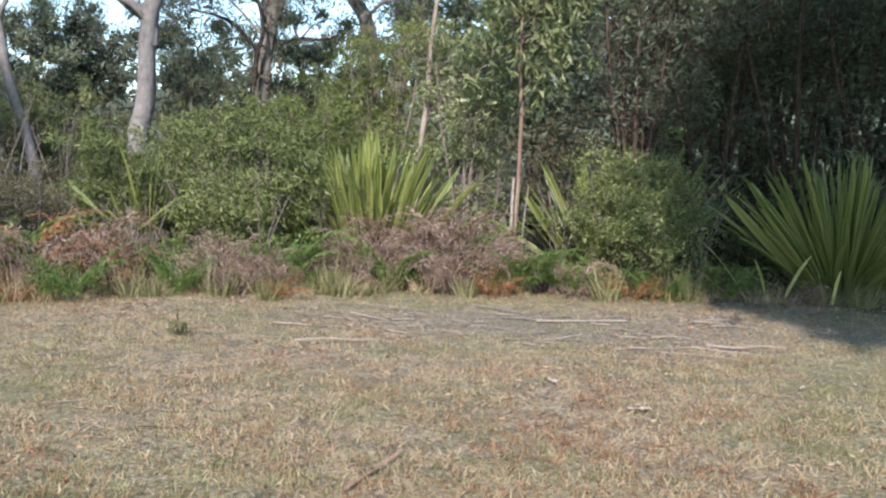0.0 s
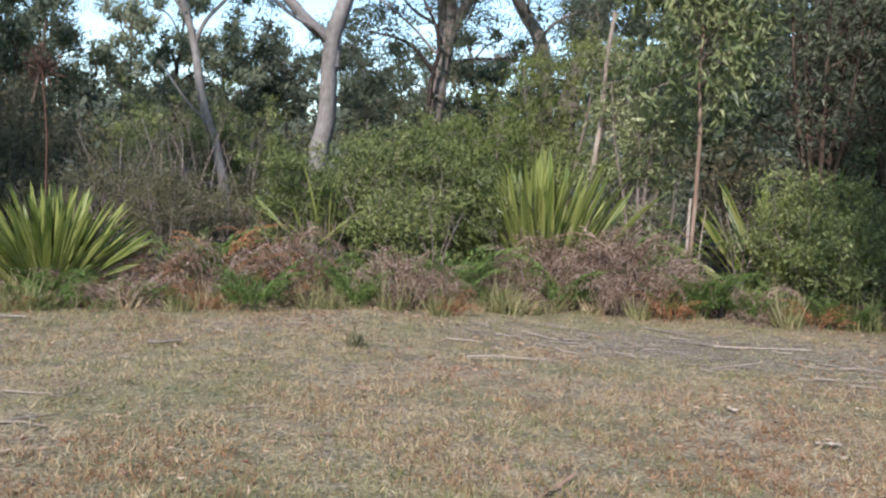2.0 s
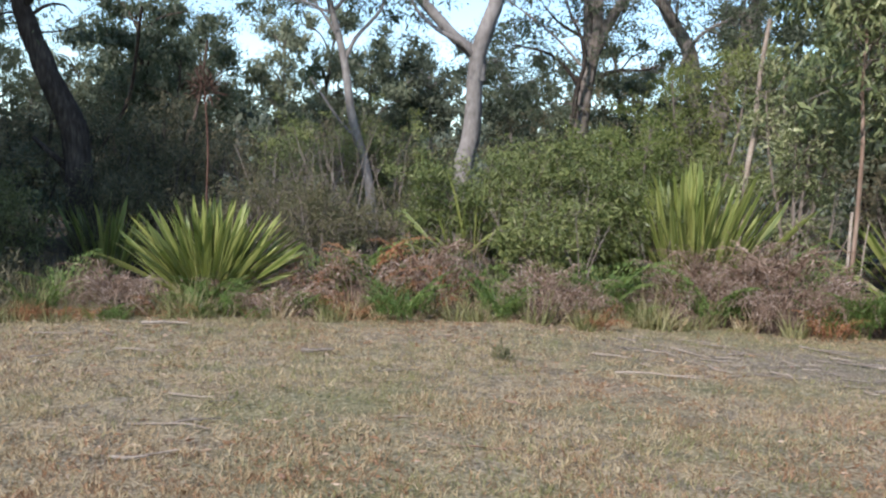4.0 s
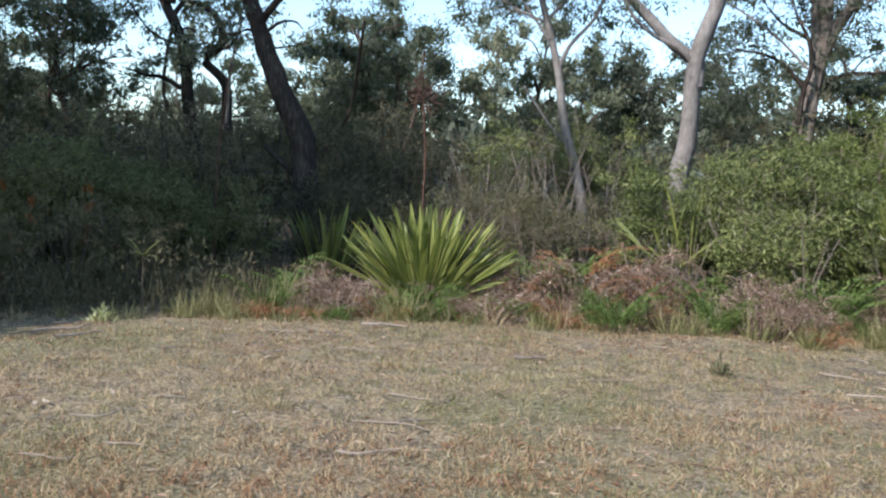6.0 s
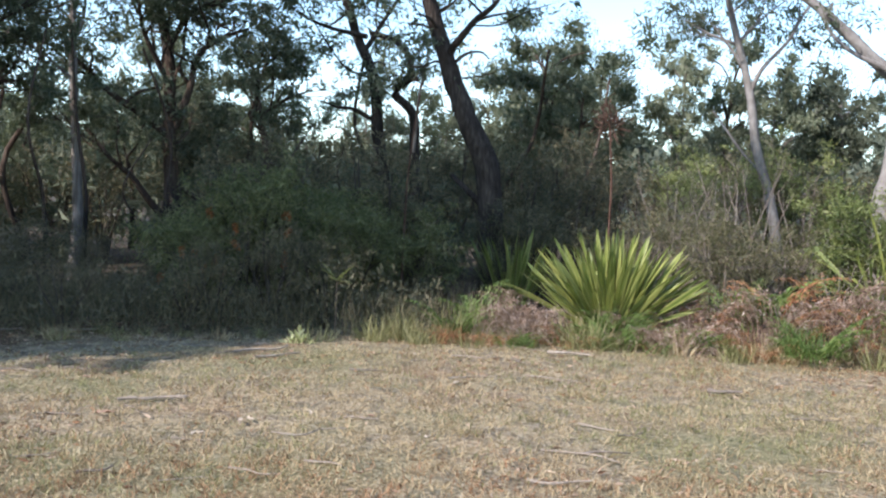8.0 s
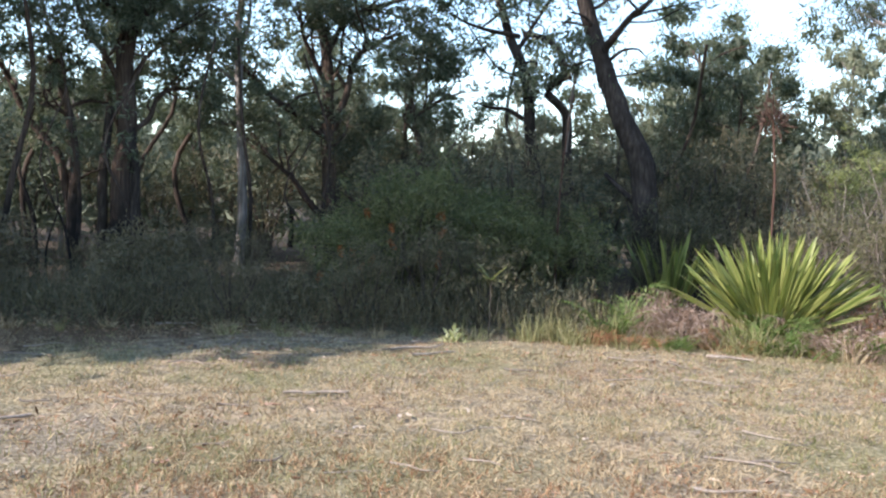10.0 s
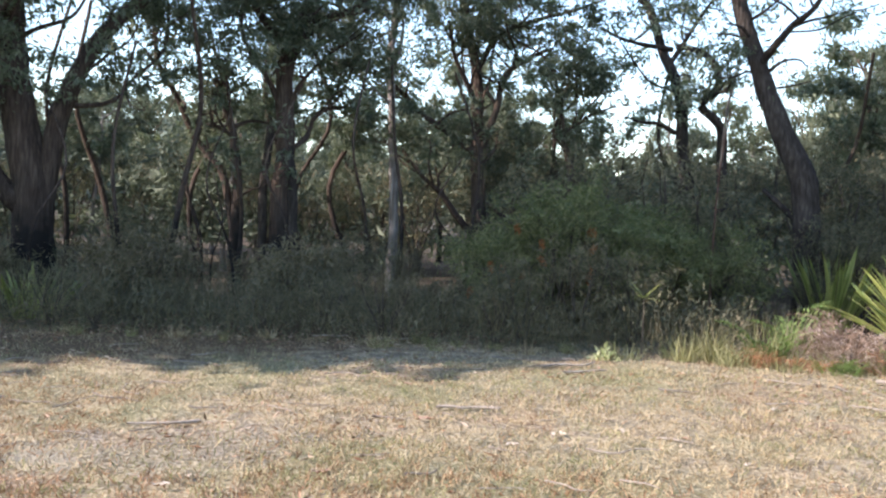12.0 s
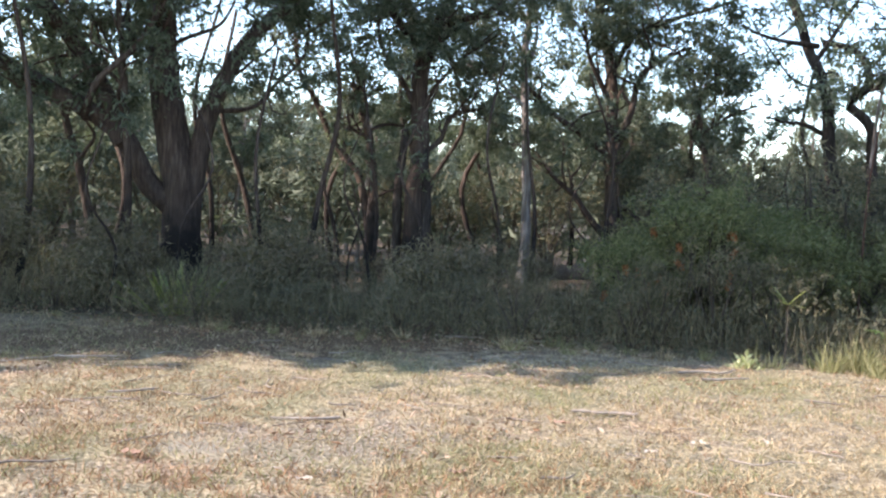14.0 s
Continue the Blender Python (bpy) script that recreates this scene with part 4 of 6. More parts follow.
# the trees that stand out against the sky: bearing, distance, slope to the top, breadth, kind
woods = [(35.3, 22.0, 0.15, 0.85, 3), (37.0, 23.5, 0.128, 0.7, 1), (36.2, 25.5, 0.14, 0.7, 3), (34.2, 21.0, 0.12, 0.7, 3), (33.0, 24.0, 0.138, 0.75, 3), (28.5, 25.0, 0.147, 0.65, 2), (26.1, 26.0, 0.146, 0.6, 3), (23.0, 27.0, 0.125, 0.75, 0), (21.4, 29.0, 0.112, 0.8, 4), (19.2, 28.0, 0.118, 0.9, 4), (14.6, 30.0, 0.11, 0.8, 4), (11.9, 29.0, 0.098, 0.75, 0), (8.1, 25.0, 0.136, 0.7, 3), (5.0, 27.0, 0.115, 0.8, 1), (43.2, 25.0, 0.1, 0.6, 3), (46.4, 24.0, 0.11, 0.45, 2), (39.0, 25.0, 0.095, 0.7, 1), (58.0, 22.0, 0.13, 0.7, 2), (53.0, 21.0, 0.1, 0.7, 3), (-0.5, 24.0, 0.16, 0.8, 1), (-5.0, 23.0, 0.19, 0.9, 3)]
for dist, step, b0, b1 in ((23.0, 7.0, -34, -6), (31.0, 8.0, 0, 50), (21, 8.0, 54, 112), (26, 4.5, 51, 112)):
    b = b0 + rng.uniform(0, step)
    while b < b1:
        d = dist + rng.normal(0, 1.2)
        woods.append((b, d, float(np.interp(b, [q[0] for q in SKYLINE], [q[1] for q in SKYLINE])) * rng.uniform(0.7, 1.08), rng.uniform(0.7, 0.95), int(rng.integers(0, 5 if b > 50 else 4))))
        b += step * rng.uniform(0.75, 1.25)
used = set()
for b, d, slope, wide, k in woods:
    x, y, _ = polar(b, d)
    sc = (1.5 + d * slope) / TOPS[k]
    m = pose(x, y, 0, 0, 0, rng.uniform(0, 360)) @ Matrix.Diagonal((sc * wide, sc * wide, sc, 1))
    if k not in used:
        used.add(k)
        kinds[k].matrix_basis = m
    else:
        copy_thing(kinds[k], m).matrix_basis = m


def far_woods():
    """Leaf clumps heaped up to the skyline, over a filling of lower leaves."""
    rng = np.random.default_rng(78)
    bs, ts = [q[0] for q in SKYLINE], [q[1] * 0.92 for q in SKYLINE]
    n = 30000
    b, d = rng.uniform(-38, 114, n), rng.uniform(36, 50, n)
    top = 1.5 + d * np.interp(b, bs, ts) * (0.66 + 0.12 * np.sin(b * 1.9) + 0.08 * np.sin(b * 4.3 + 1))
    pos = np.stack([-d * np.sin(np.radians(b)), d * np.cos(np.radians(b)), top * rng.random(n) ** 0.8], -1)
    s = rng.uniform(0.5, 1.2, n)
    fill = blades(pos, rng.normal(size=pos.shape), 0.42 * s, 0.27 * s, rng)
    k = 520
    cb, cd = rng.uniform(-38, 114, k), rng.uniform(33, 44, k)
    cz = 1.5 + cd * np.interp(cb, bs, ts) * rng.uniform(0.45, 1.0, k)
    cen = np.stack([-cd * np.sin(np.radians(cb)), cd * np.cos(np.radians(cb)), cz], -1)
    V, F = joined([fill, clumps(cen, rng.uniform(0.5, 1.25, k), rng, 90, (0.16, 0.07), 0.45, 0.25)])
    tagged(new("far_woods", quad_mesh("far_woods", V, F, M_HAZE)), "grey-green far woodland seen between the trunks", "woodland", kind="stuff")


far_woods()


def middle_woods():
    """Hazy understorey that closes the view between the trunks of the shaded trees."""
    rng = np.random.default_rng(83)
    k = 620
    b, d = rng.uniform(39, 108, k), rng.uniform(18.5, 29, k)
    cen = np.stack([-d * np.sin(np.radians(b)), d * np.cos(np.radians(b)), (0.25 + 1.9 * rng.random(k) ** 0.8) * (d / 20)], -1)
    V, F = clumps(cen, rng.uniform(0.35, 0.8, k), rng, 75, (0.1, 0.035), 0.6, 0.2)
    tagged(new("understorey", quad_mesh("understorey", V, F, M_HAZE)), "hazy grey-green understorey behind the shaded trunks", "woodland", kind="stuff")


middle_woods()


def distant_ridge():
    """Wooded rise far behind everything, its crest as uneven as treetops."""
    rng = np.random.default_rng(80)
    b = np.linspace(-60, 135, 900)
    rows = np.linspace(0, 1, 8)
    slope = np.interp(b, [q[0] for q in SKYLINE], [q[1] for q in SKYLINE]) * 0.7 + 0.006 * np.sin(b * 1.3) + 0.005 * np.sin(b * 3.7 + 2) + rng.normal(0, 0.003, len(b))
    d = 150 + 14 * rows[:, None] + rng.normal(0, 1.2, (8, len(b)))
    z = (1.5 + 160 * np.clip(slope, 0.03, 1))[None] * rows[:, None] ** 0.7 + rng.normal(0, 0.3, (8, len(b))) - 0.5
    V = np.stack([-d * np.sin(np.radians(b)), d * np.cos(np.radians(b)), z], -1).reshape(-1, 3)
    i, j = np.meshgrid(np.arange(7), np.arange(len(b) - 1), indexing="ij")
    k = i * len(b) + j
    F = np.stack([k, k + len(b), k + len(b) + 1, k + 1], -1).reshape(-1, 4)
    tagged(new("backdrop", quad_mesh("backdrop", V, F, M_RIDGE, True)), "distant grey-green wooded rise on the horizon", "woodland", kind="structure")


distant_ridge()


def backing():
    """Dense shaded leaf mass behind the dark trees."""
    rng = np.random.default_rng(79)
    n = 15000
    b, d = rng.uniform(-40, -2, n), rng.uniform(20, 27, n)
    x, y = -d * np.sin(np.radians(b)), d * np.cos(np.radians(b))
    pos = np.stack([x, y, 7.5 * rng.random(n)], -1)
    s = rng.uniform(0.6, 1.2, n)
    V, F = blades(pos, rng.normal(size=(n, 3)), 0.32 * s, 0.15 * s, rng)
    tagged(new("dark_woods", quad_mesh("dark_woods", V, F, M_GUM)), "dark green leaf mass of the denser woods", "woodland", kind="stuff")


backing()

# tall trees that close the clearing outside the view and cast its shade
def generic_tree(name, label, seed, h, r0, spread_, bark_mat, leaf_mat, args, group):
    rng = np.random.default_rng(seed)
    lean = rng.normal(0, 0.25, 2)
    trunk = [(0, 0, 0.0), (lean[0] * 0.3, lean[1] * 0.3, h * 0.3), (lean[0], lean[1], h * 0.6), (lean[0] * 1.4, lean[1] * 1.4, h)]
    stems = [(trunk, r0, r0 * 0.3, 0.5)]
    for k in range(4):
        a = rng.uniform(0, 6.28)
        u = rng.uniform(0.3, 0.62)
        p = curve(trunk, 20)[int(u * 19)]
        e = spread_ * rng.uniform(0.6, 1.1)
        stems.append(([p, p + [0.45 * e * math.cos(a), 0.45 * e * math.sin(a), h * 0.12], p + [e * math.cos(a), e * math.sin(a), h * 0.28]], r0 * 0.5, r0 * 0.15, 0.4))
    t = tree(name, label, "tree", seed, stems, bark_mat, leaf_mat, group, args, root=(0, 0))
    return t


TALL = dict(n2=17, len2=1.7, n3=7, len3=0.7, fine=False, per=8, leaf=(0.46, 0.21), droop=0.4, spread=0.5)
tall = generic_tree("tall_gum_tree", "tall gum tree standing at the clearing's edge", 51, 15.0, 0.24, 2.0, M_BROWN, M_GUM, dict(TALL, len2=1.35), "tall edge trees")
# place, height and breadth relative to the fifteen-metre tree
tall_spots = [(-13.8, -1.8, 0.85, 0.6), (-12.8, -4.8, 1.0, 0.85), (-13.6, -8.0, 1.0, 1.0), (-14.9, -11.5, 1.05, 1.05), (-15.4, -15.5, 1.1, 1.1), (-11.2, -3.6, 0.74, 0.43), (8.5, 12.5, 0.7, 0.7), (12.0, 14.5, 0.75, 0.75), (-12.0, -4.4, 1.0, 0.6), (-12.6, -7.6, 1.35, 0.52), (7.0, 10.0, 0.68, 0.95)]
for n, (x, y, tall_by, broad_by) in enumerate(tall_spots):
    m = pose(x, y, 0, 0, 0, 47 * n) @ Matrix.Diagonal((broad_by, broad_by, tall_by, 1))
    if n:
        copy_thing(tall, m).matrix_basis = m
    else:
        tall.matrix_basis = m
tree("giant_gum_tree", "very tall gum tree at the back of the clearing", "tree", 52, [
    ([(2.4, -7.4, 0), (2.4, -7.4, 6), (2.3, -7.4, 12.5), (2.2, -7.5, 15.5), (2.0, -7.4, 18.2)], 0.3, 0.1, 0.66)] + high_limbs(2.2, -7.4, 13.2, 16.0, 2.4, 6, 7, 0.14) + high_limbs(2.2, -7.4, 14.6, 17.8, 2.3, 6, 8, 0.1),
    M_PALE, M_GUM, crown_args=dict(TALL, n2=28, len2=1.3, per=18), root=(2.4, -7.4))


# ---- shrubs ----
def flower_cones(bush_, r, h, count, seed):
    """Withered bottle-brush cones standing on the outer twigs towards the clearing."""
    rng = np.random.default_rng(seed)
    n = 150
    a, u = rng.uniform(0, 2 * np.pi, n), rng.uniform(0, 1, n)
    pos = np.stack([0.012 * np.cos(a), 0.012 * np.sin(a), 0.11 * u], -1)
    V, F = joined([tubes(np.array([[(0, 0, -0.03), (0, 0, 0.05), (0, 0, 0.12)]]), np.array([[0.012, 0.02, 0.008]]), 6),
                   blades(pos, np.stack([np.cos(a), np.sin(a), 0.5 * u], -1), 0.035 * np.ones(n), 0.011 * np.ones(n), rng)])
    me = quad_mesh("flower_cone", V, F, M_CONE)
    for k in range(count):
        b = radians(rng.uniform(-110, 30))
        z, e = h * rng.uniform(0.25, 0.72), r * rng.uniform(0.5, 0.75)
        ob = part("flower_cone", me, bush_, "rust-orange withered flower cone")
        ob.matrix_basis = pose(e * math.cos(b), e * math.sin(b), z, rng.normal(0, 25), rng.normal(0, 25), 0)


def bush(b, d, h, r, seed, mat, label, **kw):
    x, y, _ = polar(b, d)
    return shrub("shrub", label, seed, (x, y, 0), h, r, mat, **kw)


GREEN = "leafy green shrub at the edge of the clearing"
FINE = dict(leaf=(0.072, 0.02), per=28)
bush(18.5, 13.2, 1.5, 0.9, 61, M_SHRUB, GREEN, **FINE)
bush(15.0, 13.6, 1.85, 1.05, 62, M_SHRUB, GREEN, n2=15, **FINE)
bush(11.5, 13.2, 2.0, 1.0, 63, M_SHRUB, GREEN, n2=15, **FINE)
bush(8.3, 14.2, 2.6, 0.95, 64, M_SHRUB_Y, "leafy yellow-green shrub rising above its neighbours", n2=15, **FINE)
bush(7.8, 12.9, 1.4, 0.7, 65, M_SHRUB, GREEN, **FINE)
bush(12.5, 12.3, 1.15, 0.75, 66, M_SHRUB, GREEN, **FINE)
bush(5.4, 14.6, 1.9, 0.9, 60, M_SHRUB, GREEN, **FINE)
bush(22.0, 19.4, 2.7, 1.2, 67, M_SHRUB, "green shrub under the gum trees", **FINE)
bush(3.5, 17.5, 4.0, 1.3, 68, M_SHRUB_Y, "tall green shrub behind the lilies", n2=20, **FINE)
bush(-1.2, 14.6, 3.6, 1.0, 69, M_SAP, "tall green shrub with narrow leaves", n2=18, leaf=(0.09, 0.02))
bush(-11.3, 12.5, 1.3, 0.95, 71, M_SHRUB, "small-leaved green shrub beside the lilies", leaf=(0.045, 0.02), per=38, stems=8, n2=17, low=0.02)
bush(26.0, 13.0, 1.3, 0.8, 72, M_OLIVE, "brownish twiggy heath shrub", leaf=(0.05, 0.012), per=20)
bush(28.5, 13.6, 1.35, 0.8, 73, M_OLIVE, "brownish twiggy heath shrub", leaf=(0.05, 0.012), per=20)
bush(22.8, 13.6, 1.1, 0.7, 75, M_OLIVE, "brownish twiggy heath shrub", leaf=(0.05, 0.012), per=16)
bush(26.5, 18.6, 2.5, 1.2, 74, M_SHRUB, "green shrub under the gum trees", **FINE)
for b, d, h, r, s in ((-11, 15.0, 5.0, 1.5, 81), (-15.5, 15.6, 5.4, 1.6, 82), (-20, 15.4, 5.2, 1.6, 83), (-24.5, 15.2, 5.0, 1.6, 84), (-29, 15.5, 5.4, 1.6, 85), (-17.5, 18, 6.2, 1.8, 86), (-23, 18.5, 6.2, 1.8, 87), (-11.5, 18.5, 6.0, 1.7, 88)):
    bush(b, d, h, r, s, M_GUM, "tall dark green bushy tree in shade", n2=14, n3=5, len3=0.4, per=15, leaf=(0.1, 0.032), category="shrub", stems=7, bark_mat=M_BROWN)

for b, d, h, r, s in ((44.3, 13.4, 1.1, 0.8, 170), (47.3, 13.0, 1.2, 0.8, 171), (50.0, 12.6, 1.3, 0.8, 172), (53.5, 12.3, 1.7, 0.95, 173), (56.5, 12.2, 1.1, 0.7, 174), (68.0, 12.8, 0.6, 0.6, 176), (77.5, 13.0, 0.65, 0.7, 177), (86.0, 13.2, 0.75, 0.7, 178), (92.0, 13.8, 1.0, 0.8, 179)):
    soft = b < 60
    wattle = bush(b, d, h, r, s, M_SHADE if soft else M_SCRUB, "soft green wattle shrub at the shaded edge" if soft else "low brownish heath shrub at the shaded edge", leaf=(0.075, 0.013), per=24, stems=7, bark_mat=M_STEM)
    if s in (173, 174):
        tagged(wattle, "soft green shrub with rust-orange withered flower cones", "shrub")
        flower_cones(wattle, r, h, 11 if s == 173 else 4, s)

# shaded thicket, a few kinds copied along the edge
TH = dict(n2=10, per=11, fine=False, group="thicket shrubs", bark_mat=M_STEM)
THL = "dark grey-green shrub of the shaded thicket"
proto = [
    shrub("thicket_shrub", THL, 91, (0, 0, 0), 2.3, 1.0, M_DARK, leaf=(0.088, 0.025), **TH),
    shrub("thicket_shrub", THL, 92, (0, 0, 0), 1.9, 1.0, M_DARK, leaf=(0.078, 0.021), **TH),
    shrub("thicket_shrub", THL, 93, (0, 0, 0), 1.3, 0.9, M_DARK, leaf=(0.09, 0.012), **TH),
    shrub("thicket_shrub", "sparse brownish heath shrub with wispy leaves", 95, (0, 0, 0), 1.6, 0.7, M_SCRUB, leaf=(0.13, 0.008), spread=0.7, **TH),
]
rng = np.random.default_rng(94)
spots = []
for b in np.arange(38.5, 57, 2.8):
    low_ = 0.55 if b < 43 else 1.0
    if b > 47:
        spots += [(b, edge(b) + 1.0, rng.uniform(0.35, 0.65), 1), (b + 1.4, edge(b) + 2.3, rng.uniform(0.45, 0.8), 1)]
    spots += [(b + 0.6, edge(b) + 3.8, low_ * rng.uniform(0.6, 0.95), int(rng.integers(0, 2))), (b, 19.0 + 2 * rng.random(), 1.05 + 0.2 * rng.random(), 0)]
for b in np.arange(57, 104, 3.2):
    spots += [(b, edge(b) + 0.9, rng.uniform(0.22, 0.55), 2 + int(rng.random() < 0.5)), (b + 1.4, edge(b) + 2.2 + 2 * rng.random(), rng.uniform(0.28, 0.62), (1, 2, 3)[int(rng.integers(0, 3))] ), (b + 0.5, 20 + 2 * rng.random(), 0.95 + 0.2 * rng.random(), 1)]
for b in np.arange(33, 38, 2.4):
    spots += [(b, 14.2, 0.7, 1), (b, 16.8, 0.95, 0)]
for b in np.arange(-6, 35, 5.0):
    spots += [(b, 19.5 + rng.random(), 1.2, int(rng.integers(0, 2)))]
used = set()
for b, d, s, k in spots:
    x, y, _ = polar(b + rng.normal(0, 0.4), d + rng.normal(0, 0.25))
    m = pose(x, y, 0, 0, 0, rng.uniform(0, 360)) @ Matrix.Diagonal((s, s, s * rng.uniform(0.85, 1.15), 1))
    if k not in used:
        used.add(k)
        proto[k].matrix_basis = m
    else:
        copy_thing(proto[k], m).matrix_basis = m


# ---- spear lilies ----
def lily_blade(seed, curl):
    """A folded sword leaf one metre long, standing along z and bending towards +x."""
    s = np.linspace(0, 1, 10)
    bend = curl * s**2.0
    w = np.interp(s, [0, 0.1, 0.35, 0.66, 0.86, 1], [0.016, 0.019, 0.026, 0.03, 0.022, 0.001])
    cx, cz = np.cumsum(np.r_[0, np.sin(bend[:-1])]) / 9, np.cumsum(np.r_[0, np.cos(bend[:-1])]) / 9
    V = []
    for k in range(10):
        n = np.array([math.cos(bend[k]), 0, -math.sin(bend[k])])
        c = np.array([cx[k], 0, cz[k]])
        for side, dep in ((-1, 0.3), (0, 0.0), (1, 0.3)):
            V.append(c + np.array([0, side * w[k], 0]) + n * -dep * w[k])
    F = [(3 * k + j, 3 * k + j + 1, 3 * k + j + 4, 3 * k + j + 3) for k in range(9) for j in (0, 1)]
    return quad_mesh("lily_blade", V, F, M_LILY, True)


LILY = [lily_blade(k, c) for k, c in enumerate((0.06, 0.16, 0.26, 0.38, 0.55))]


def lily(b, d, h, spread_, count, seed, label, z=0.0, width=1.0, root=0.28, even=0.75, stalks=0):
    """A clump of sword leaves fanned up to spread_ degrees off upright; with stalks, carried on bare stems of height z."""
    rng = np.random.default_rng(seed)
    base = new("spear_lily")
    base.location = polar(b, d)
    tagged(base, label, "lily plant", "spear lilies")
    for k in range(stalks):
        a = rng.normal(0, 0.16, 2)
        part("stalk", stem_mesh("stalk", [(a[0] * 1.6, a[1] * 1.6, -0.05), (a[0], a[1], z * 0.5), (a[0] * 0.3, a[1] * 0.3, z + 0.1)], 0.014, 0.01, M_STICK, rng, 6, n=8), base)
    for k in range(count):
        u = (k + 0.5) / count
        tilt = spread_ * u**even + rng.normal(0, 7)
        me = LILY[min(4, int(rng.uniform(0, 1.8) + u * 2.4))]
        size = h * (rng.uniform(0.82, 1.08) if k % 3 else rng.uniform(0.5, 0.85))
        ob = part("blade", me, base)
        r = root * (0.25 * rng.random() + 0.75 * u * rng.uniform(0.6, 1.1))
        a = rng.uniform(0, 360)
        ob.matrix_basis = pose(r * math.cos(radians(a)), r * math.sin(radians(a)), z - 0.05, 0, 0, a) @ pose(0, 0, 0, 0, tilt, 0) @ Matrix.Diagonal((size, h * width, size, 1)) @ pose(0, 0, 0, 0, 0, rng.normal(0, 40))
    return base


lily(32.4, 11.6, 1.16, 49, 340, 101, "broad sunlit lily clump with long yellow-green sword leaves", z=0.14, width=0.5, even=0.78, root=0.38)
lily(4.3, 13.2, 1.95, 29, 240, 102, "bright green lily clump with upright sword leaves", width=0.36, even=0.7, root=0.5)
lily(-22.6, 13.6, 1.9, 48, 260, 103, "large dark green lily clump in shade", width=0.29, root=0.5)
lily(-9.2, 13.3, 1.85, 46, 90, 104, "green lily clump behind a shrub", width=0.33, root=0.36)
lily(-11.6, 14.2, 2.0, 32, 40, 105, "dark lily clump in the shade of the trees", width=0.7)
lily(18.0, 12.5, 0.85, 72, 30, 106, "sparse green lily clump on bare leaning stalks", z=0.66, width=0.45, root=0.32, even=0.5, stalks=4)
lily(17.0, 12.5, 1.25, 14, 6, 109, "few tall pale green sword leaves among shrubs", z=0.55, width=0.55, root=0.12, stalks=2)
lily(38.0, 14.1, 1.25, 28, 50, 107, "dark lily clump behind the sunlit one", width=0.8)
lily(82.6, 12.3, 0.72, 50, 44, 108, "small green lily clump in the shaded undergrowth")


# ---- bracken ----
def frond(seed, mat, pairs, leaflets, arch, messy, slim=0.42):
    """A bracken frond one metre long: stalk along z, bending over towards +x."""
    rng = np.random.default_rng(seed)
    s = np.linspace(0, 1, 13)
    bend = 0.25 + arch * s**1.3
    x, z = np.cumsum(np.r_[0, np.sin(bend[:-1])]) / 12, np.cumsum(np.r_[0, np.cos(bend[:-1])]) / 12
    line = np.stack([x, 0 * x, z], -1)
    geo = [tubes(line[None], np.linspace(0.007, 0.002, 13)[None], 4)]
    pos, way, ln = [], [], []
    for k in range(pairs):
        u = 0.3 + 0.68 * k / (pairs - 1)
        i = u * 12
        p = line[int(i)] + (line[min(12, int(i) + 1)] - line[int(i)]) * (i % 1)
        t = unit(line[min(12, int(i) + 1)] - line[max(0, int(i) - 1)])
        size = 0.36 * (1 - (k / pairs) ** 1.2) + 0.03
        for side in (-1, 1):
            d = unit(t * 0.35 + np.array([0, side, 0]) + np.array([0, 0, -0.15]) + rng.normal(0, messy, 3))
            for j in range(leaflets):
                v = (j + 0.5) / leaflets
                q = p + d * size * v + np.array([0, 0, -0.25 * size * v**2])
                for sd in (-1, 1):
                    pos.append(q)
                    way.append(t * sd + d * 0.45 + rng.normal(0, messy, 3))
                    ln.append(size * 0.26 * (1.1 - v))
    ln = np.array(ln)
    geo.append(blades(np.array(pos), np.array(way), ln, ln * slim, rng, 0.05))
    V, F = joined(geo)
    return quad_mesh("frond", V, F, mat)


F_GREEN = [frond(k, M_FERN, 11, 5, a, 0.12) for k, a in ((1, 1.1), (2, 1.5))]
F_DEAD = [frond(k, M_DEAD, 12, 5, a, 0.4, 0.2) for k, a in ((3, 1.8), (4, 2.5), (7, 3.0))]
F_RUST = [frond(k, M_RUST, 11, 4, a, 0.35, 0.26) for k, a in ((5, 1.7), (6, 2.4))]


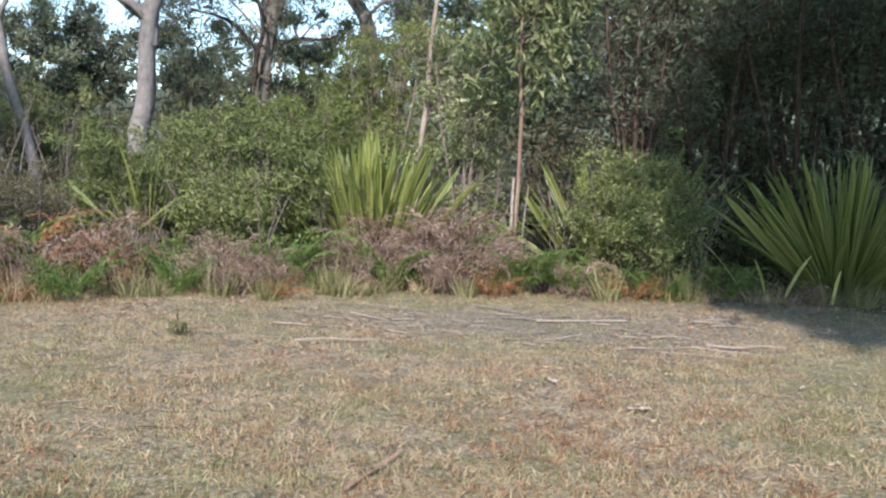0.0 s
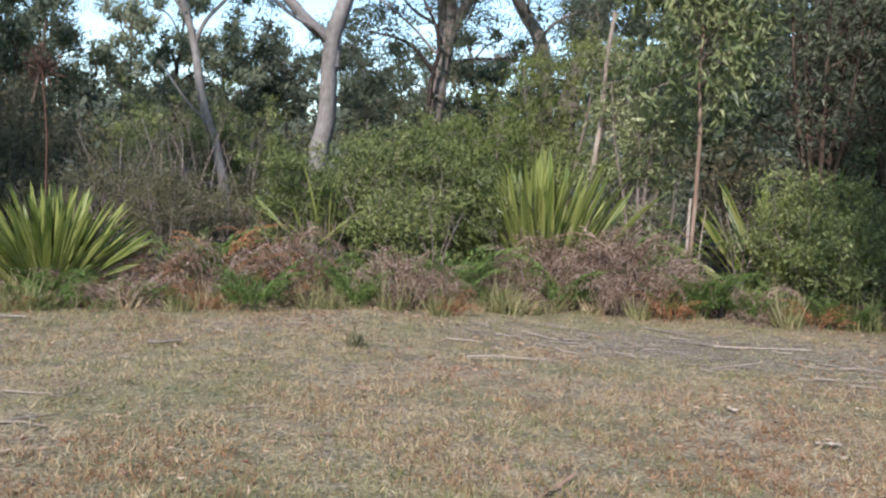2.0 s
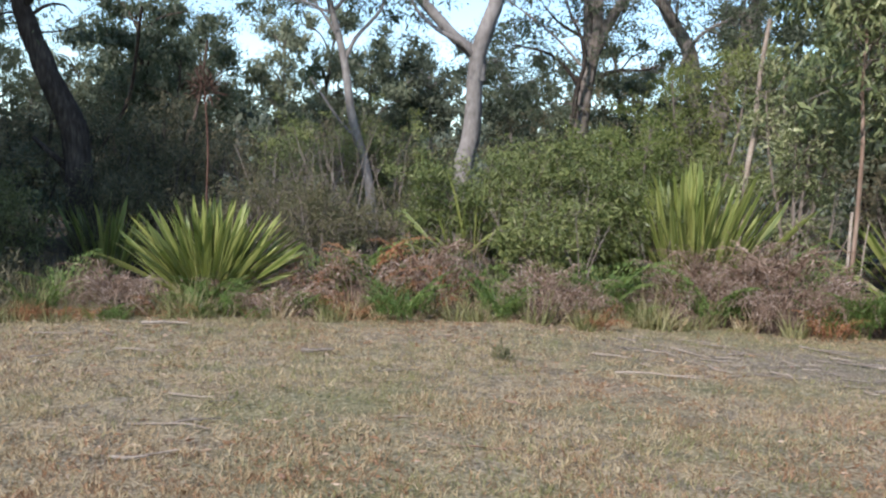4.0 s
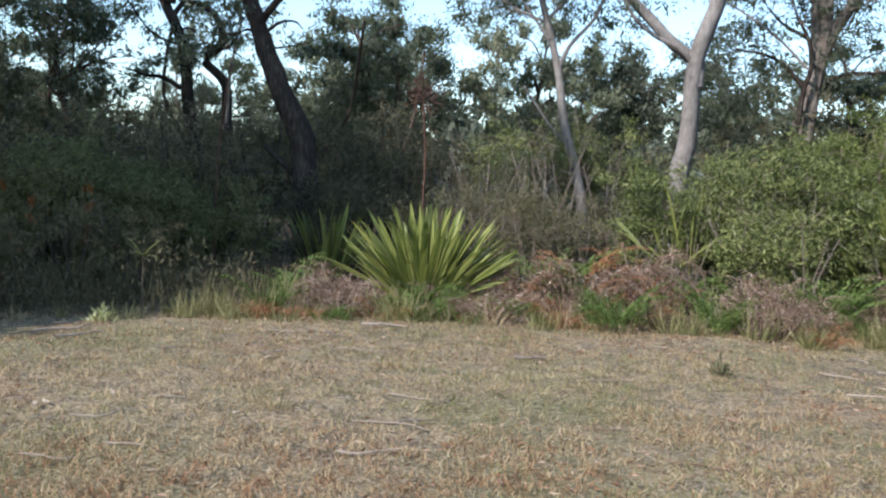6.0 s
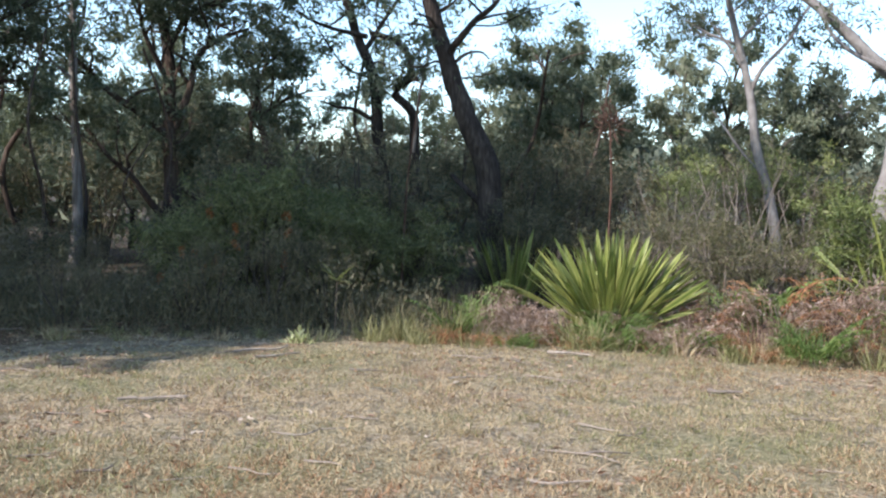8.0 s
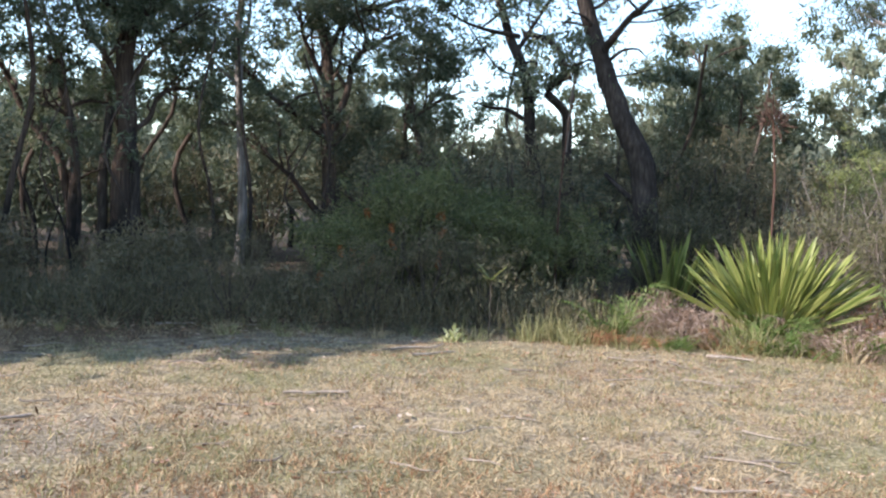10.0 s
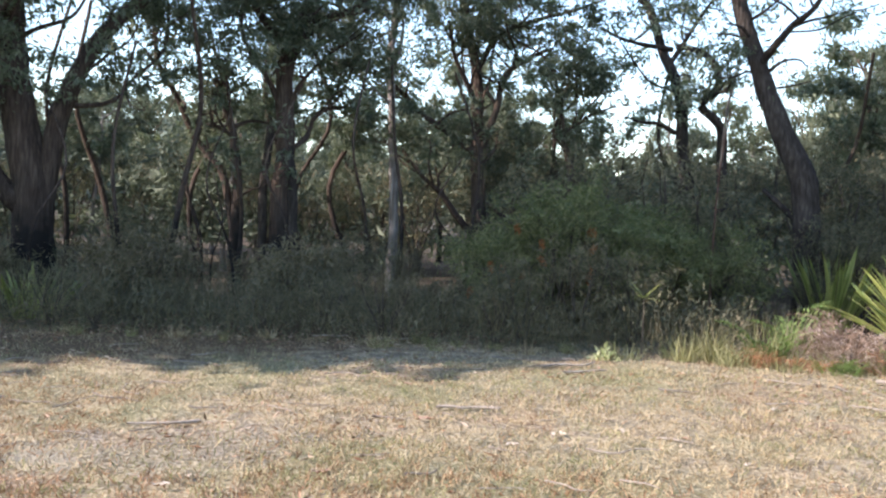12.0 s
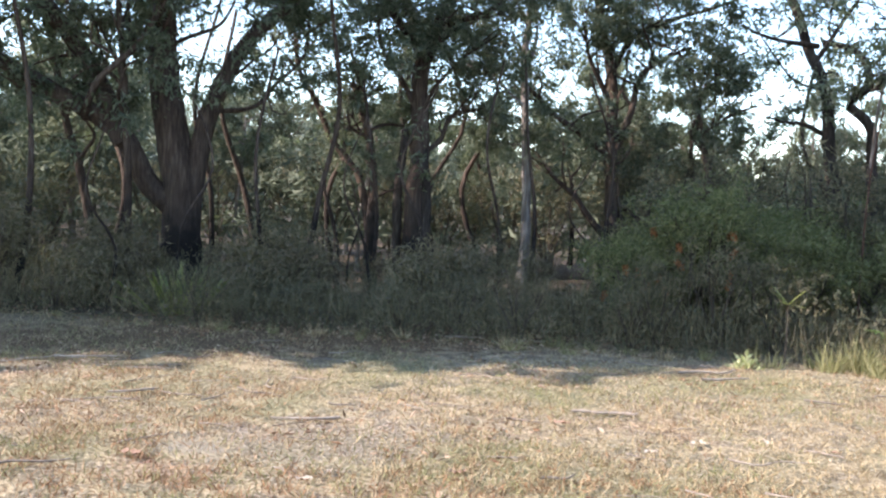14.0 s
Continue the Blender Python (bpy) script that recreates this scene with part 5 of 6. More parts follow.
def fern(b, d, h, r, count, seed, meshes, name, label, heap=0.0):
    """Fronds about one root, or, with heap, draped over a mound of that height."""
    rng = np.random.default_rng(seed)
    base = new(name)
    base.location = polar(b, d)
    tagged(base, label, "fern", "bracken along the edge")
    if heap:
        u, v = np.meshgrid(np.linspace(0, 2 * np.pi, 14, endpoint=False), np.linspace(0.05, 1, 6), indexing="ij")
        rr = r * 0.85 * v * (1 + rng.normal(0, 0.06, u.shape))
        V = np.stack([rr * np.cos(u), rr * np.sin(u), heap * 0.36 * (1 - v**2) * (1 + rng.normal(0, 0.16, u.shape)) - 0.03], -1).reshape(-1, 3)
        F = [(6 * k + i, 6 * k + i + 1, 6 * ((k + 1) % 14) + i + 1, 6 * ((k + 1) % 14) + i) for k in range(14) for i in range(5)]
        part("thatch", quad_mesh("thatch", V, F, M_THATCH, True), base, "matted dark dead stalks")
    for k in range(count):
        ob = part("frond", meshes[int(rng.integers(0, len(meshes)))], base)
        rr, a = r * math.sqrt(rng.random()), rng.uniform(0, 360)
        x, y = rr * math.cos(radians(a)), rr * math.sin(radians(a))
        size = h * rng.uniform(0.65, 1.15) * (1.15 - 0.45 * rr / r)
        z = heap * 0.34 * (1 - (rr / r) ** 2)
        ob.matrix_basis = pose(x, y, z - 0.04, 0, 0, a + rng.normal(0, 45)) @ Matrix.Scale(size, 4)
        tagged(ob, kind="stuff")
    return base


M_THATCH = bark("thatch", [(0.25, (0.04, 0.027, 0.022)), (0.5, (0.1, 0.068, 0.052)), (0.75, (0.2, 0.145, 0.12))], 8.0, (1, 1, 1), 1.0)
DEADL, GREENL, RUSTL = "collapsed mound of pinkish-brown dead bracken", "fresh green bracken fern", "rust-orange withered bracken fern"
DEAD_SPOTS = [(-0.9, 11.75, 1.2, 0.58, 56), (2.7, 12.1, 1.25, 0.5, 34), (26.9, 11.4, 0.95, 0.3, 18), (23.4, 11.3, 1.1, 0.34, 22), (20.0, 11.6, 1.2, 0.36, 24), (17.7, 11.2, 0.5, 0.2, 10), (12.8, 11.1, 0.95, 0.32, 22), (11.2, 11.2, 0.85, 0.3, 18), (4.5, 11.7, 1.0, 0.36, 22), (-6.0, 12.0, 0.8, 0.24, 14), (-8.1, 12.1, 0.8, 0.22, 14), (-7.8, 11.5, 0.35, 0.2, 8), (37.5, 10.75, 0.74, 0.27, 40), (28.6, 11.6, 0.75, 0.28, 12), (7.0, 11.7, 0.7, 0.26, 12), (18.2, 12.0, 0.8, 0.26, 10), (22.0, 12.4, 1.0, 0.3, 12), (31.2, 10.95, 0.5, 0.24, 10), (33.0, 11.0, 0.45, 0.25, 8)]
for n, (b, d, h, r, c) in enumerate(DEAD_SPOTS):
    fern(b, d, h * 0.95, r, int(c * 1.4), 200 + n, F_DEAD + F_RUST[: int(18 < b < 36)], "dead_bracken", DEADL, heap=h if r > 0.3 else h * 0.6)
GREEN_SPOTS = [(24.9, 11.8, 1.05, 0.2, 14), (21.2, 10.7, 0.66, 0.26, 20), (15.3, 10.95, 0.72, 0.13, 14), (9.2, 11.6, 0.95, 0.2, 18), (7.5, 11.3, 0.45, 0.14, 8), (2.7, 11.6, 0.82, 0.2, 10), (-4.8, 11.6, 0.98, 0.18, 12), (-7.9, 11.9, 0.6, 0.3, 15), (41.6, 10.75, 0.6, 0.14, 8), (40.2, 11.2, 0.8, 0.12, 4), (37.9, 10.25, 0.3, 0.2, 12), (33.0, 10.6, 0.35, 0.28, 8), (30.6, 10.55, 0.3, 0.28, 8), (1.0, 12.5, 1.2, 0.35, 10), (-2.2, 12.4, 1.2, 0.3, 7), (26.2, 10.8, 0.36, 0.2, 8), (18.6, 12.2, 0.9, 0.3, 8), (13.0, 12.0, 0.85, 0.2, 6), (-12.6, 11.9, 0.6, 0.25, 9), (-10.2, 12.2, 0.7, 0.25, 9), (27.9, 10.9, 0.5, 0.2, 8), (32.3, 10.9, 0.55, 0.3, 12), (33.8, 10.85, 0.5, 0.2, 9), (30.4, 10.9, 0.5, 0.2, 8), (-2.9, 11.4, 0.7, 0.1, 7)]
for n, (b, d, h, r, c) in enumerate(GREEN_SPOTS):
    fern(b, d, h * 1.2, r, c + 2, 230 + n, F_GREEN, "bracken_fern", GREENL)
RUST_SPOTS = [(24.3, 11.3, 0.75, 0.24, 16), (23.7, 10.55, 0.36, 0.16, 10), (9.4, 10.65, 0.52, 0.1, 9), (-3.3, 11.1, 0.68, 0.13, 10), (-11.3, 11.7, 0.6, 0.22, 12), (39.3, 10.35, 0.4, 0.16, 10), (41.0, 10.4, 0.42, 0.12, 8), (42.0, 10.35, 0.42, 0.16, 14), (19.4, 11.3, 0.8, 0.15, 9), (33.6, 10.5, 0.3, 0.2, 7), (29.4, 10.6, 0.3, 0.2, 7), (43.0, 10.8, 0.5, 0.1, 5), (22.6, 11.8, 0.75, 0.2, 8), (23.9, 10.9, 0.55, 0.25, 12), (34.6, 10.6, 0.5, 0.3, 10), (35.6, 10.5, 0.36, 0.2, 8)]
for n, (b, d, h, r, c) in enumerate(RUST_SPOTS):
    fern(b, d, h, r, c, 260 + n, F_RUST, "rusty_bracken", RUSTL)


# ---- long grass along the edge ----
def tuft(seed, h, r, n, mat):
    rng = np.random.default_rng(seed)
    a, q = rng.uniform(0, 6.28, n), r * np.sqrt(rng.random(n))
    p = np.stack([q * np.cos(a), q * np.sin(a), np.full(n, -0.02)], -1)
    way = np.stack([np.cos(a) * 0.3, np.sin(a) * 0.3, np.ones(n)], -1) + rng.normal(0, 0.25, (n, 3))
    P = shoots(p, way, h * rng.uniform(0.5, 1.15, n), rng, 4, -0.25, 0.15)
    side = unit(np.cross(unit(way), rng.normal(size=(n, 3))))
    w = 0.006 * np.array([1, 0.9, 0.6, 0.08])
    V = np.stack([P - side[:, None] * w[None, :, None], P + side[:, None] * w[None, :, None]], 2).reshape(-1, 3)
    k = np.arange(3)[None] * 2 + np.arange(n)[:, None] * 8
    return quad_mesh("tuft", V, np.stack([k, k + 1, k + 3, k + 2], -1).reshape(-1, 4), mat)


TUFTS = [tuft(1, 0.5, 0.14, 70, M_TUFT), tuft(2, 0.42, 0.16, 60, M_STRAW), tuft(3, 0.36, 0.2, 70, M_TUFT)]
rng = np.random.default_rng(300)
for n in range(115):
    b = rng.uniform(-26, 50) if n < 90 else rng.uniform(50, 96)
    d = edge(b) + rng.uniform(-0.1, 0.45)
    x, y, _ = polar(b, d)
    s = rng.uniform(0.45, 1.05) * (1 if b < 50 else 0.6)
    ob = new("grass_tuft", TUFTS[int(rng.integers(0, 3))])
    ob.matrix_basis = pose(x, y, 0, 0, 0, rng.uniform(0, 360)) @ Matrix.Diagonal((s, s, s * rng.uniform(0.7, 1.1), 1))
    tagged(ob, "tuft of long yellowing grass along the bush edge", "grass tuft", "grass tufts")


def undergrowth(name, label, mat, seed, n, b0, b1, near, far, tall_, wide, lie):
    """Low growth in a belt along the edge."""
    rng = np.random.default_rng(seed)
    b = rng.uniform(b0, b1, n)
    d = edge(b) + near + (far - near) * rng.random(n)
    x, y = -d * np.sin(np.radians(b)), d * np.cos(np.radians(b))
    clump = 0.45 + 0.55 * np.clip(lumps(x, y, 2.1, seed) * 0.5 + 0.5, 0, 1.2)
    z = tall_ * clump * rng.random(n) ** 1.3
    way = rng.normal(size=(n, 3)) * lie + np.array([0, 0, 1.0])
    s = rng.uniform(0.5, 1.3, n)
    V, F = blades(np.stack([x, y, z - 0.02], -1), way, wide[0] * s, wide[1] * s, rng)
    tagged(new(name, quad_mesh(name, V, F, mat)), label, "undergrowth", kind="stuff")


undergrowth("shaded_undergrowth", "dark low leafy undergrowth beneath the trees", M_DARK, 401, 60000, 42.5, 104, 0.15, 4.5, 0.75, (0.08, 0.014), 0.9)
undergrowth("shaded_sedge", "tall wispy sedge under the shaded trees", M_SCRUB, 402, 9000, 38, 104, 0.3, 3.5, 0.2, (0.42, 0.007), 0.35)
undergrowth("mixed_undergrowth", "low green leaves among the bracken", M_SHRUB, 403, 11000, -30, 33, 0.5, 3.0, 0.5, (0.08, 0.026), 0.9)
undergrowth("dead_undergrowth", "dead brown stalks and leaves among the bracken", M_DEAD, 404, 9000, -30, 36, 0.05, 2.0, 0.3, (0.11, 0.012), 0.8)
undergrowth("dark_undergrowth", "dark tangled undergrowth below the shaded trees", M_DARK, 405, 24000, -31, -7, 1.4, 5.5, 1.7, (0.12, 0.045), 0.9)


# ---- sticks, bark and small plants ----
def stick(a, b, r, seed, label="pale dry fallen stick on the grass", mat=None, kink=0.06):
    rng = np.random.default_rng(seed)
    a, b = np.array([*a, 0.0]), np.array([*b, 0.0])
    mid = (a + b) / 2
    L = np.linalg.norm(b - a)
    pts = [a - mid, (a - mid) * 0.35 + rng.normal(0, kink * L, 3) * [1, 1, 0], (b - mid) * 0.4 + rng.normal(0, kink * L, 3) * [1, 1, 0], b - mid]
    pts = [np.array([p[0], p[1], r * 0.9 + 0.012 + abs(rng.normal(0, 0.006))]) for p in pts]
    ob = new("fallen_stick", stem_mesh("fallen_stick", pts, r, r * 0.5, mat or M_STICK, rng, 6, n=9))
    ob.location = (mid[0], mid[1], float(height(mid[0], mid[1])))
    return tagged(ob, label, "stick", "fallen sticks")


for n, (a, b, r) in enumerate((
    ((2.34, 8.40), (3.03, 8.37), 0.016), ((0.95, 9.46), (1.88, 9.66), 0.014), ((-1.21, 7.94), (-0.47, 8.08), 0.012), ((-3.27, 4.14), (-3.01, 4.38), 0.011),
    ((-5.83, 7.98), (-5.48, 8.26), 0.02), ((-6.41, 3.62), (-6.17, 3.93), 0.012), ((-6.4, 3.53), (-6.21, 3.99), 0.012), ((-7.57, 5.40), (-7.61, 6.09), 0.015),
    ((-6.58, 1.81), (-6.68, 1.36), 0.012), ((-7.67, 0.75), (-7.6, 0.4), 0.012), ((-9.2, 0.1), (-9.1, 0.6), 0.012), ((-9.57, 4.7), (-9.5, 5.1), 0.014), ((-9.95, 4.1), (-9.9, 4.5), 0.012), ((-7.24, 5.4), (-7.2, 5.9), 0.013))):
    stick(a, b, r, 500 + n)
stick((-3.79, 7.37), (-3.55, 7.52), 0.02, 520, "dark weathered fallen stick on the grass", M_TWIG)
rng = np.random.default_rng(530)
for n in range(85):
    b, d = rng.uniform(-17, 9), rng.uniform(8.2, 10.4)
    L, t = rng.uniform(0.08, 0.3) * (1 + 2.2 * (rng.random() < 0.15)), rng.normal(0, 0.55)
    c = polar(b, d)[:2]
    w = np.array([math.cos(t), math.sin(t)]) * L / 2
    stick(c - w, c + w, rng.uniform(0.004, 0.011), 540 + n, "thin grey-brown fallen twig on bare ground", (M_STICK, M_TWIG)[n % 2], 0.05)
for n in range(50):
    b, d = rng.uniform(20, 92), rng.uniform(5.2, 10.2)
    L, t = rng.uniform(0.12, 0.5), rng.normal(radians(b), 0.6)
    c = polar(b, d)[:2]
    w = np.array([math.cos(t), math.sin(t)]) * L / 2
    stick(c - w, c + w, rng.uniform(0.003, 0.009), 640 + n, "thin fallen twig lying in dry grass", (M_STICK, M_TWIG)[n % 2], 0.06)

for n in range(18):
    b, d = rng.uniform(56, 92), rng.uniform(6.0, 10.0)
    L, t = rng.uniform(0.2, 0.55), rng.normal(radians(b), 0.5)
    c = polar(b, d)[:2]
    w = np.array([math.cos(t), math.sin(t)]) * L / 2
    stick(c - w, c + w, rng.uniform(0.003, 0.007), 760 + n, "pale weathered branch lying in dry grass", M_STICK, 0.12)
    if n % 2:
        q = c + w * 0.2
        v = np.array([-w[1], w[0]]) * rng.choice([-0.6, 0.6]) + w * 0.5
        stick(q, q + v, 0.004, 790 + n, "pale weathered branch lying in dry grass", M_STICK, 0.1)


def bark_strip(a, b, w, seed, label, mat):
    """A curled flake of shed bark."""
    rng = np.random.default_rng(seed)
    a, b = np.array(a), np.array(b)
    mid, n = (a + b) / 2, 7
    way = unit(b - a)
    side = np.array([-way[1], way[0]])
    V = []
    for k in range(n):
        c = (a - mid) + (b - a) * k / (n - 1) + side * rng.normal(0, w * 0.12)
        for j, q in enumerate((-1, -0.3, 0.3, 1)):
            p = c + side * q * w * 0.5 * rng.uniform(0.8, 1.1)
            V.append((p[0], p[1], 0.03 + 0.12 * w * q * q + rng.normal(0, 0.004)))
    F = [(4 * k + j, 4 * k + j + 1, 4 * k + j + 5, 4 * k + j + 4) for k in range(n - 1) for j in range(3)]
    ob = new("bark_strip", quad_mesh("bark_strip", V, F, mat, True))
    ob.location = (mid[0], mid[1], float(height(mid[0], mid[1])))
    return tagged(ob, label, "bark", "shed bark")


RB = bark("shed_bark", [(0.25, (0.2, 0.115, 0.08)), (0.5, (0.34, 0.215, 0.155)), (0.75, (0.46, 0.33, 0.26))], 12.0, (1, 1, 1))
PB = bark("bleached_bark", [(0.25, (0.35, 0.27, 0.2)), (0.5, (0.52, 0.43, 0.34)), (0.75, (0.66, 0.58, 0.5))], 12.0, (1, 1, 1))
bark_strip((-0.41, 4.25), (-0.18, 4.9), 0.02, 701, "reddish-brown strip of shed bark", RB)
bark_strip((-1.78, 5.17), (-1.42, 5.2), 0.03, 702, "reddish-brown strip of shed bark", RB)
bark_strip((-1.74, 6.4), (-1.6, 6.36), 0.035, 703, "reddish-brown strip of shed bark", RB)
bark_strip((0.77, 6.82), (0.83, 6.74), 0.045, 704, "bleached curled leaf of bark", PB)
bark_strip((1.2, 5.95), (1.34, 6.0), 0.05, 705, "bleached curled leaf of bark", PB)
bark_strip((4.05, 10.62), (4.25, 10.7), 0.09, 706, "orange-brown dead leaf on the grass", RB)
bark_strip((-5.93, 0.33), (-5.86, 0.42), 0.06, 707, "orange-brown curled dead leaf", RB)
bark_strip((-6.04, 3.17), (-5.97, 3.26), 0.06, 708, "orange-brown curled dead leaf", RB)
rng = np.random.default_rng(710)
for n in range(45):
    c = polar(rng.uniform(-24, 92), rng.uniform(4.6, 9.5))[:2]
    w = rng.normal(size=2)
    w = w / np.linalg.norm(w) * rng.uniform(0.02, 0.05)
    bark_strip(c - w, c + w, rng.uniform(0.015, 0.03), 720 + n, "curled dry leaf lying on the grass", (RB, PB)[n % 2])


def pole(name, label, pts, r0, r1, mat, seed, category, root=None):
    """A bare standing stem."""
    rng = np.random.default_rng(seed)
    x, y, z = pts[0]
    off = np.array([x, y, 0.0])
    p = [np.array(q) - off for q in pts]
    if z > 0.05:
        p = [np.array([0, 0, -0.08])] + p
    ob = new(name, stem_mesh(name, p, r0, r1, mat, rng, 7))
    ob.location = off
    return tagged(ob, label, category)


pole("dead_sapling", "bleached bare dead sapling stem", [(-0.45, 14.79, 0.2), (-0.41, 14.79, 1.76), (-0.35, 14.8, 2.48), (-0.29, 14.8, 3.33), (-0.2, 14.8, 4.1)], 0.05, 0.03, M_STICK, 801, "dead tree")
pole("red_sapling", "thin reddish bare sapling stem", [(-9.05, 9.2, 0.16), (-9.05, 9.2, 0.75), (-9.04, 9.21, 1.7), (-9.0, 9.25, 2.4), (-8.96, 9.3, 2.9)], 0.014, 0.008, M_REDSTEM, 802, "sapling")
for n, (x, y, h, r) in enumerate(((-15.13, 4.5, 2.6, 0.045), (-14.03, 4.65, 3.2, 0.04), (-12.41, 4.67, 3.0, 0.025), (-12.8, 3.9, 1.8, 0.016), (-16.5, 3.6, 4.5, 0.06), (-17.2, 6.3, 5.0, 0.07), (-13.6, -0.2, 4.0, 0.05), (-16.8, 8.0, 5.0, 0.06), (-12.6, 0.8, 2.2, 0.02), (-16.0, 12.2, 4.5, 0.06), (-14.5, 13.8, 4.6, 0.06), (-10.9, 16.4, 4.2, 0.05), (-12.4, 16.0, 4.6, 0.06), (-12.9, 2.9, 3.4, 0.035), (-13.3, 3.4, 4.2, 0.05), (-12.6, 4.2, 2.6, 0.02), (-13.0, 6.3, 3.6, 0.03), (-13.5, 7.1, 3.8, 0.04), (-12.2, 7.4, 2.2, 0.02), (-13.9, 8.6, 3.6, 0.035), (-12.9, 1.7, 2.8, 0.025), (-15.6, 2.6, 4.4, 0.05), (-15.9, 6.6, 4.6, 0.05), (-11.6, 9.3, 2.6, 0.022), (-17.5, 1.2, 4.6, 0.06), (-16.6, 4.9, 4.4, 0.05))):
    rng = np.random.default_rng(820 + n)
    a = rng.normal(0, 0.1, 6) * h
    pole("slim_trunk", "slim bare grey-brown trunk in the shaded woodland", [(x, y, 0.0), (x + a[0] * 0.4, y + a[1] * 0.4, h * 0.35), (x + a[4] * 0.7, y + a[5] * 0.7, h * 0.65), (x + a[2], y + a[3], h)], r, r * 0.45, M_BROWN, 820 + n, "sapling")


# mixed small clumps between the larger ferns
rng = np.random.default_rng(900)
for n in range(14):
    b = rng.uniform(-20, -4) if n < 7 else rng.uniform(27, 33)
    d = edge(b) + rng.uniform(0.1, 1.0)
    k = rng.random()
    if k < 0.4:
        fern(b, d, rng.uniform(0.4, 0.75), rng.uniform(0.15, 0.35), 9, 900 + n, F_GREEN, "bracken_fern", GREENL)
    elif k < 0.65:
        fern(b, d, rng.uniform(0.35, 0.6), rng.uniform(0.15, 0.3), 9, 900 + n, F_RUST, "rusty_bracken", RUSTL)
    else:
        fern(b, d, rng.uniform(0.5, 0.9), rng.uniform(0.2, 0.35), 14, 900 + n, F_DEAD, "dead_bracken", "withered grey-brown bracken fern")
for n in range(6):
    x, y, _ = polar(rng.uniform(43.0, 47.0), 10.25 + rng.uniform(0, 0.45))
    ob = new("grass_tuft", TUFTS[(0, 2)[n % 2]])
    s_ = rng.uniform(0.6, 0.85)
    ob.matrix_basis = pose(x, y, 0, 0, 0, rng.uniform(0, 360)) @ Matrix.Diagonal((s_, s_, s_, 1))
    tagged(ob, "tuft of long yellowing grass along the bush edge", "grass tuft", "grass tufts")


for b, d, s_ in ((6.0, 11.1, 1.0), (6.5, 11.2, 0.9), (17.9, 10.75, 0.9), (16.9, 10.7, 0.8), (13.2, 10.7, 1.0), (10.3, 10.6, 0.8), (-9.8, 11.6, 1.1), (-13.5, 11.9, 1.2), (-14.4, 12.0, 1.1), (-1.5, 11.2, 0.9)):
    ob = new("grass_tuft", TUFTS[0])
    ob.matrix_basis = pose(*polar(b, d), 0, 0, 40 * b) @ Matrix.Scale(s_, 4)
    tagged(ob, "tall tuft of yellow-green grass among the bracken", "grass tuft", "grass tufts")


def dying_blades():
    """Pale yellow lily leaves sunk about the shaded clump."""
    rng = np.random.default_rng(940)
    pale = bark("dying_blade", [(0.3, (0.3, 0.3, 0.09)), (0.5, (0.46, 0.44, 0.16)), (0.7, (0.58, 0.53, 0.28))], 6.0, (1, 1, 0.3), 0.2)
    me = LILY[3].copy()
    me.materials[0] = pale
    for n, (x, y, z, h, tilt, turn) in enumerate(((3.95, 11.65, 0.0, 0.62, 16, 200), (4.15, 11.7, 0.0, 0.75, 28, 20), (4.6, 11.55, 0.0, 0.52, 8, 150), (4.68, 11.5, 0.0, 0.5, 14, 40), (3.6, 11.75, 0.0, 0.8, 50, 190), (3.5, 11.7, 0.0, 0.65, 62, 170), (3.8, 11.9, 0.0, 1.0, 35, 160))):
        ob = new("dying_lily_leaf", me)
        ob.matrix_basis = pose(x, y, z - 0.03, 0, 0, turn) @ pose(0, 0, 0, 0, tilt, 0) @ Matrix.Diagonal((h, h * 1.5, h, 1))
        tagged(ob, "pale yellow dying sword leaf beside the lily clump", "leaf", "dying lily leaves")


dying_blades()


def flower_spike():
    base = new("flower_spike")
    base.location = (-7.01, 10.98, 0)
    tagged(base, "dead lily flower stalk with a dark red-brown head", "flower stalk")
    rng = np.random.default_rng(850)
    part("stalk", stem_mesh("stalk", [(0, 0, -0.1), (0, 0, 1.2), (-0.01, 0, 1.9), (-0.06, -0.03, 2.66)], 0.015, 0.011, M_REDSTEM, rng, 7), base)
    n = 260
    pos = rng.normal(0, 1, (n, 3)) * [0.09, 0.09, 0.09] + [-0.06, -0.03, 2.66]
    V, F = blades(pos, pos - [-0.06, -0.03, 2.6] + rng.normal(0, 0.03, (n, 3)), rng.uniform(0.06, 0.12, n), np.full(n, 0.022), rng)
    hd = part("head", quad_mesh("head", V, F, dry("dead_flower", [(0.1, (0.03, 0.018, 0.016)), (0.5, (0.08, 0.044, 0.034)), (0.85, (0.15, 0.09, 0.07))])), base, "shrivelled dark red-brown flower head")
    tagged(hd, kind="stuff")


flower_spike()


def weed(x, y, h, r, n, seed, mat, label):
    rng = np.random.default_rng(seed)
    p = rng.normal(0, 1, (n, 3)) * [r, r, 0]
    p[:, 2] = h * rng.random(n) * np.exp(-((p[:, 0] ** 2 + p[:, 1] ** 2) / (2 * r * r)))
    V, F = blades(p, p * [1, 1, 0] * 3 + rng.normal(0, 0.5, (n, 3)) + [0, 0, 0.8], rng.uniform(0.05, 0.11, n), rng.uniform(0.015, 0.035, n), rng)
    ob = new("weed", quad_mesh("weed", V, F, mat))
    ob.location = (x, y, -0.01)
    return tagged(ob, label, "weed", kind="stuff")


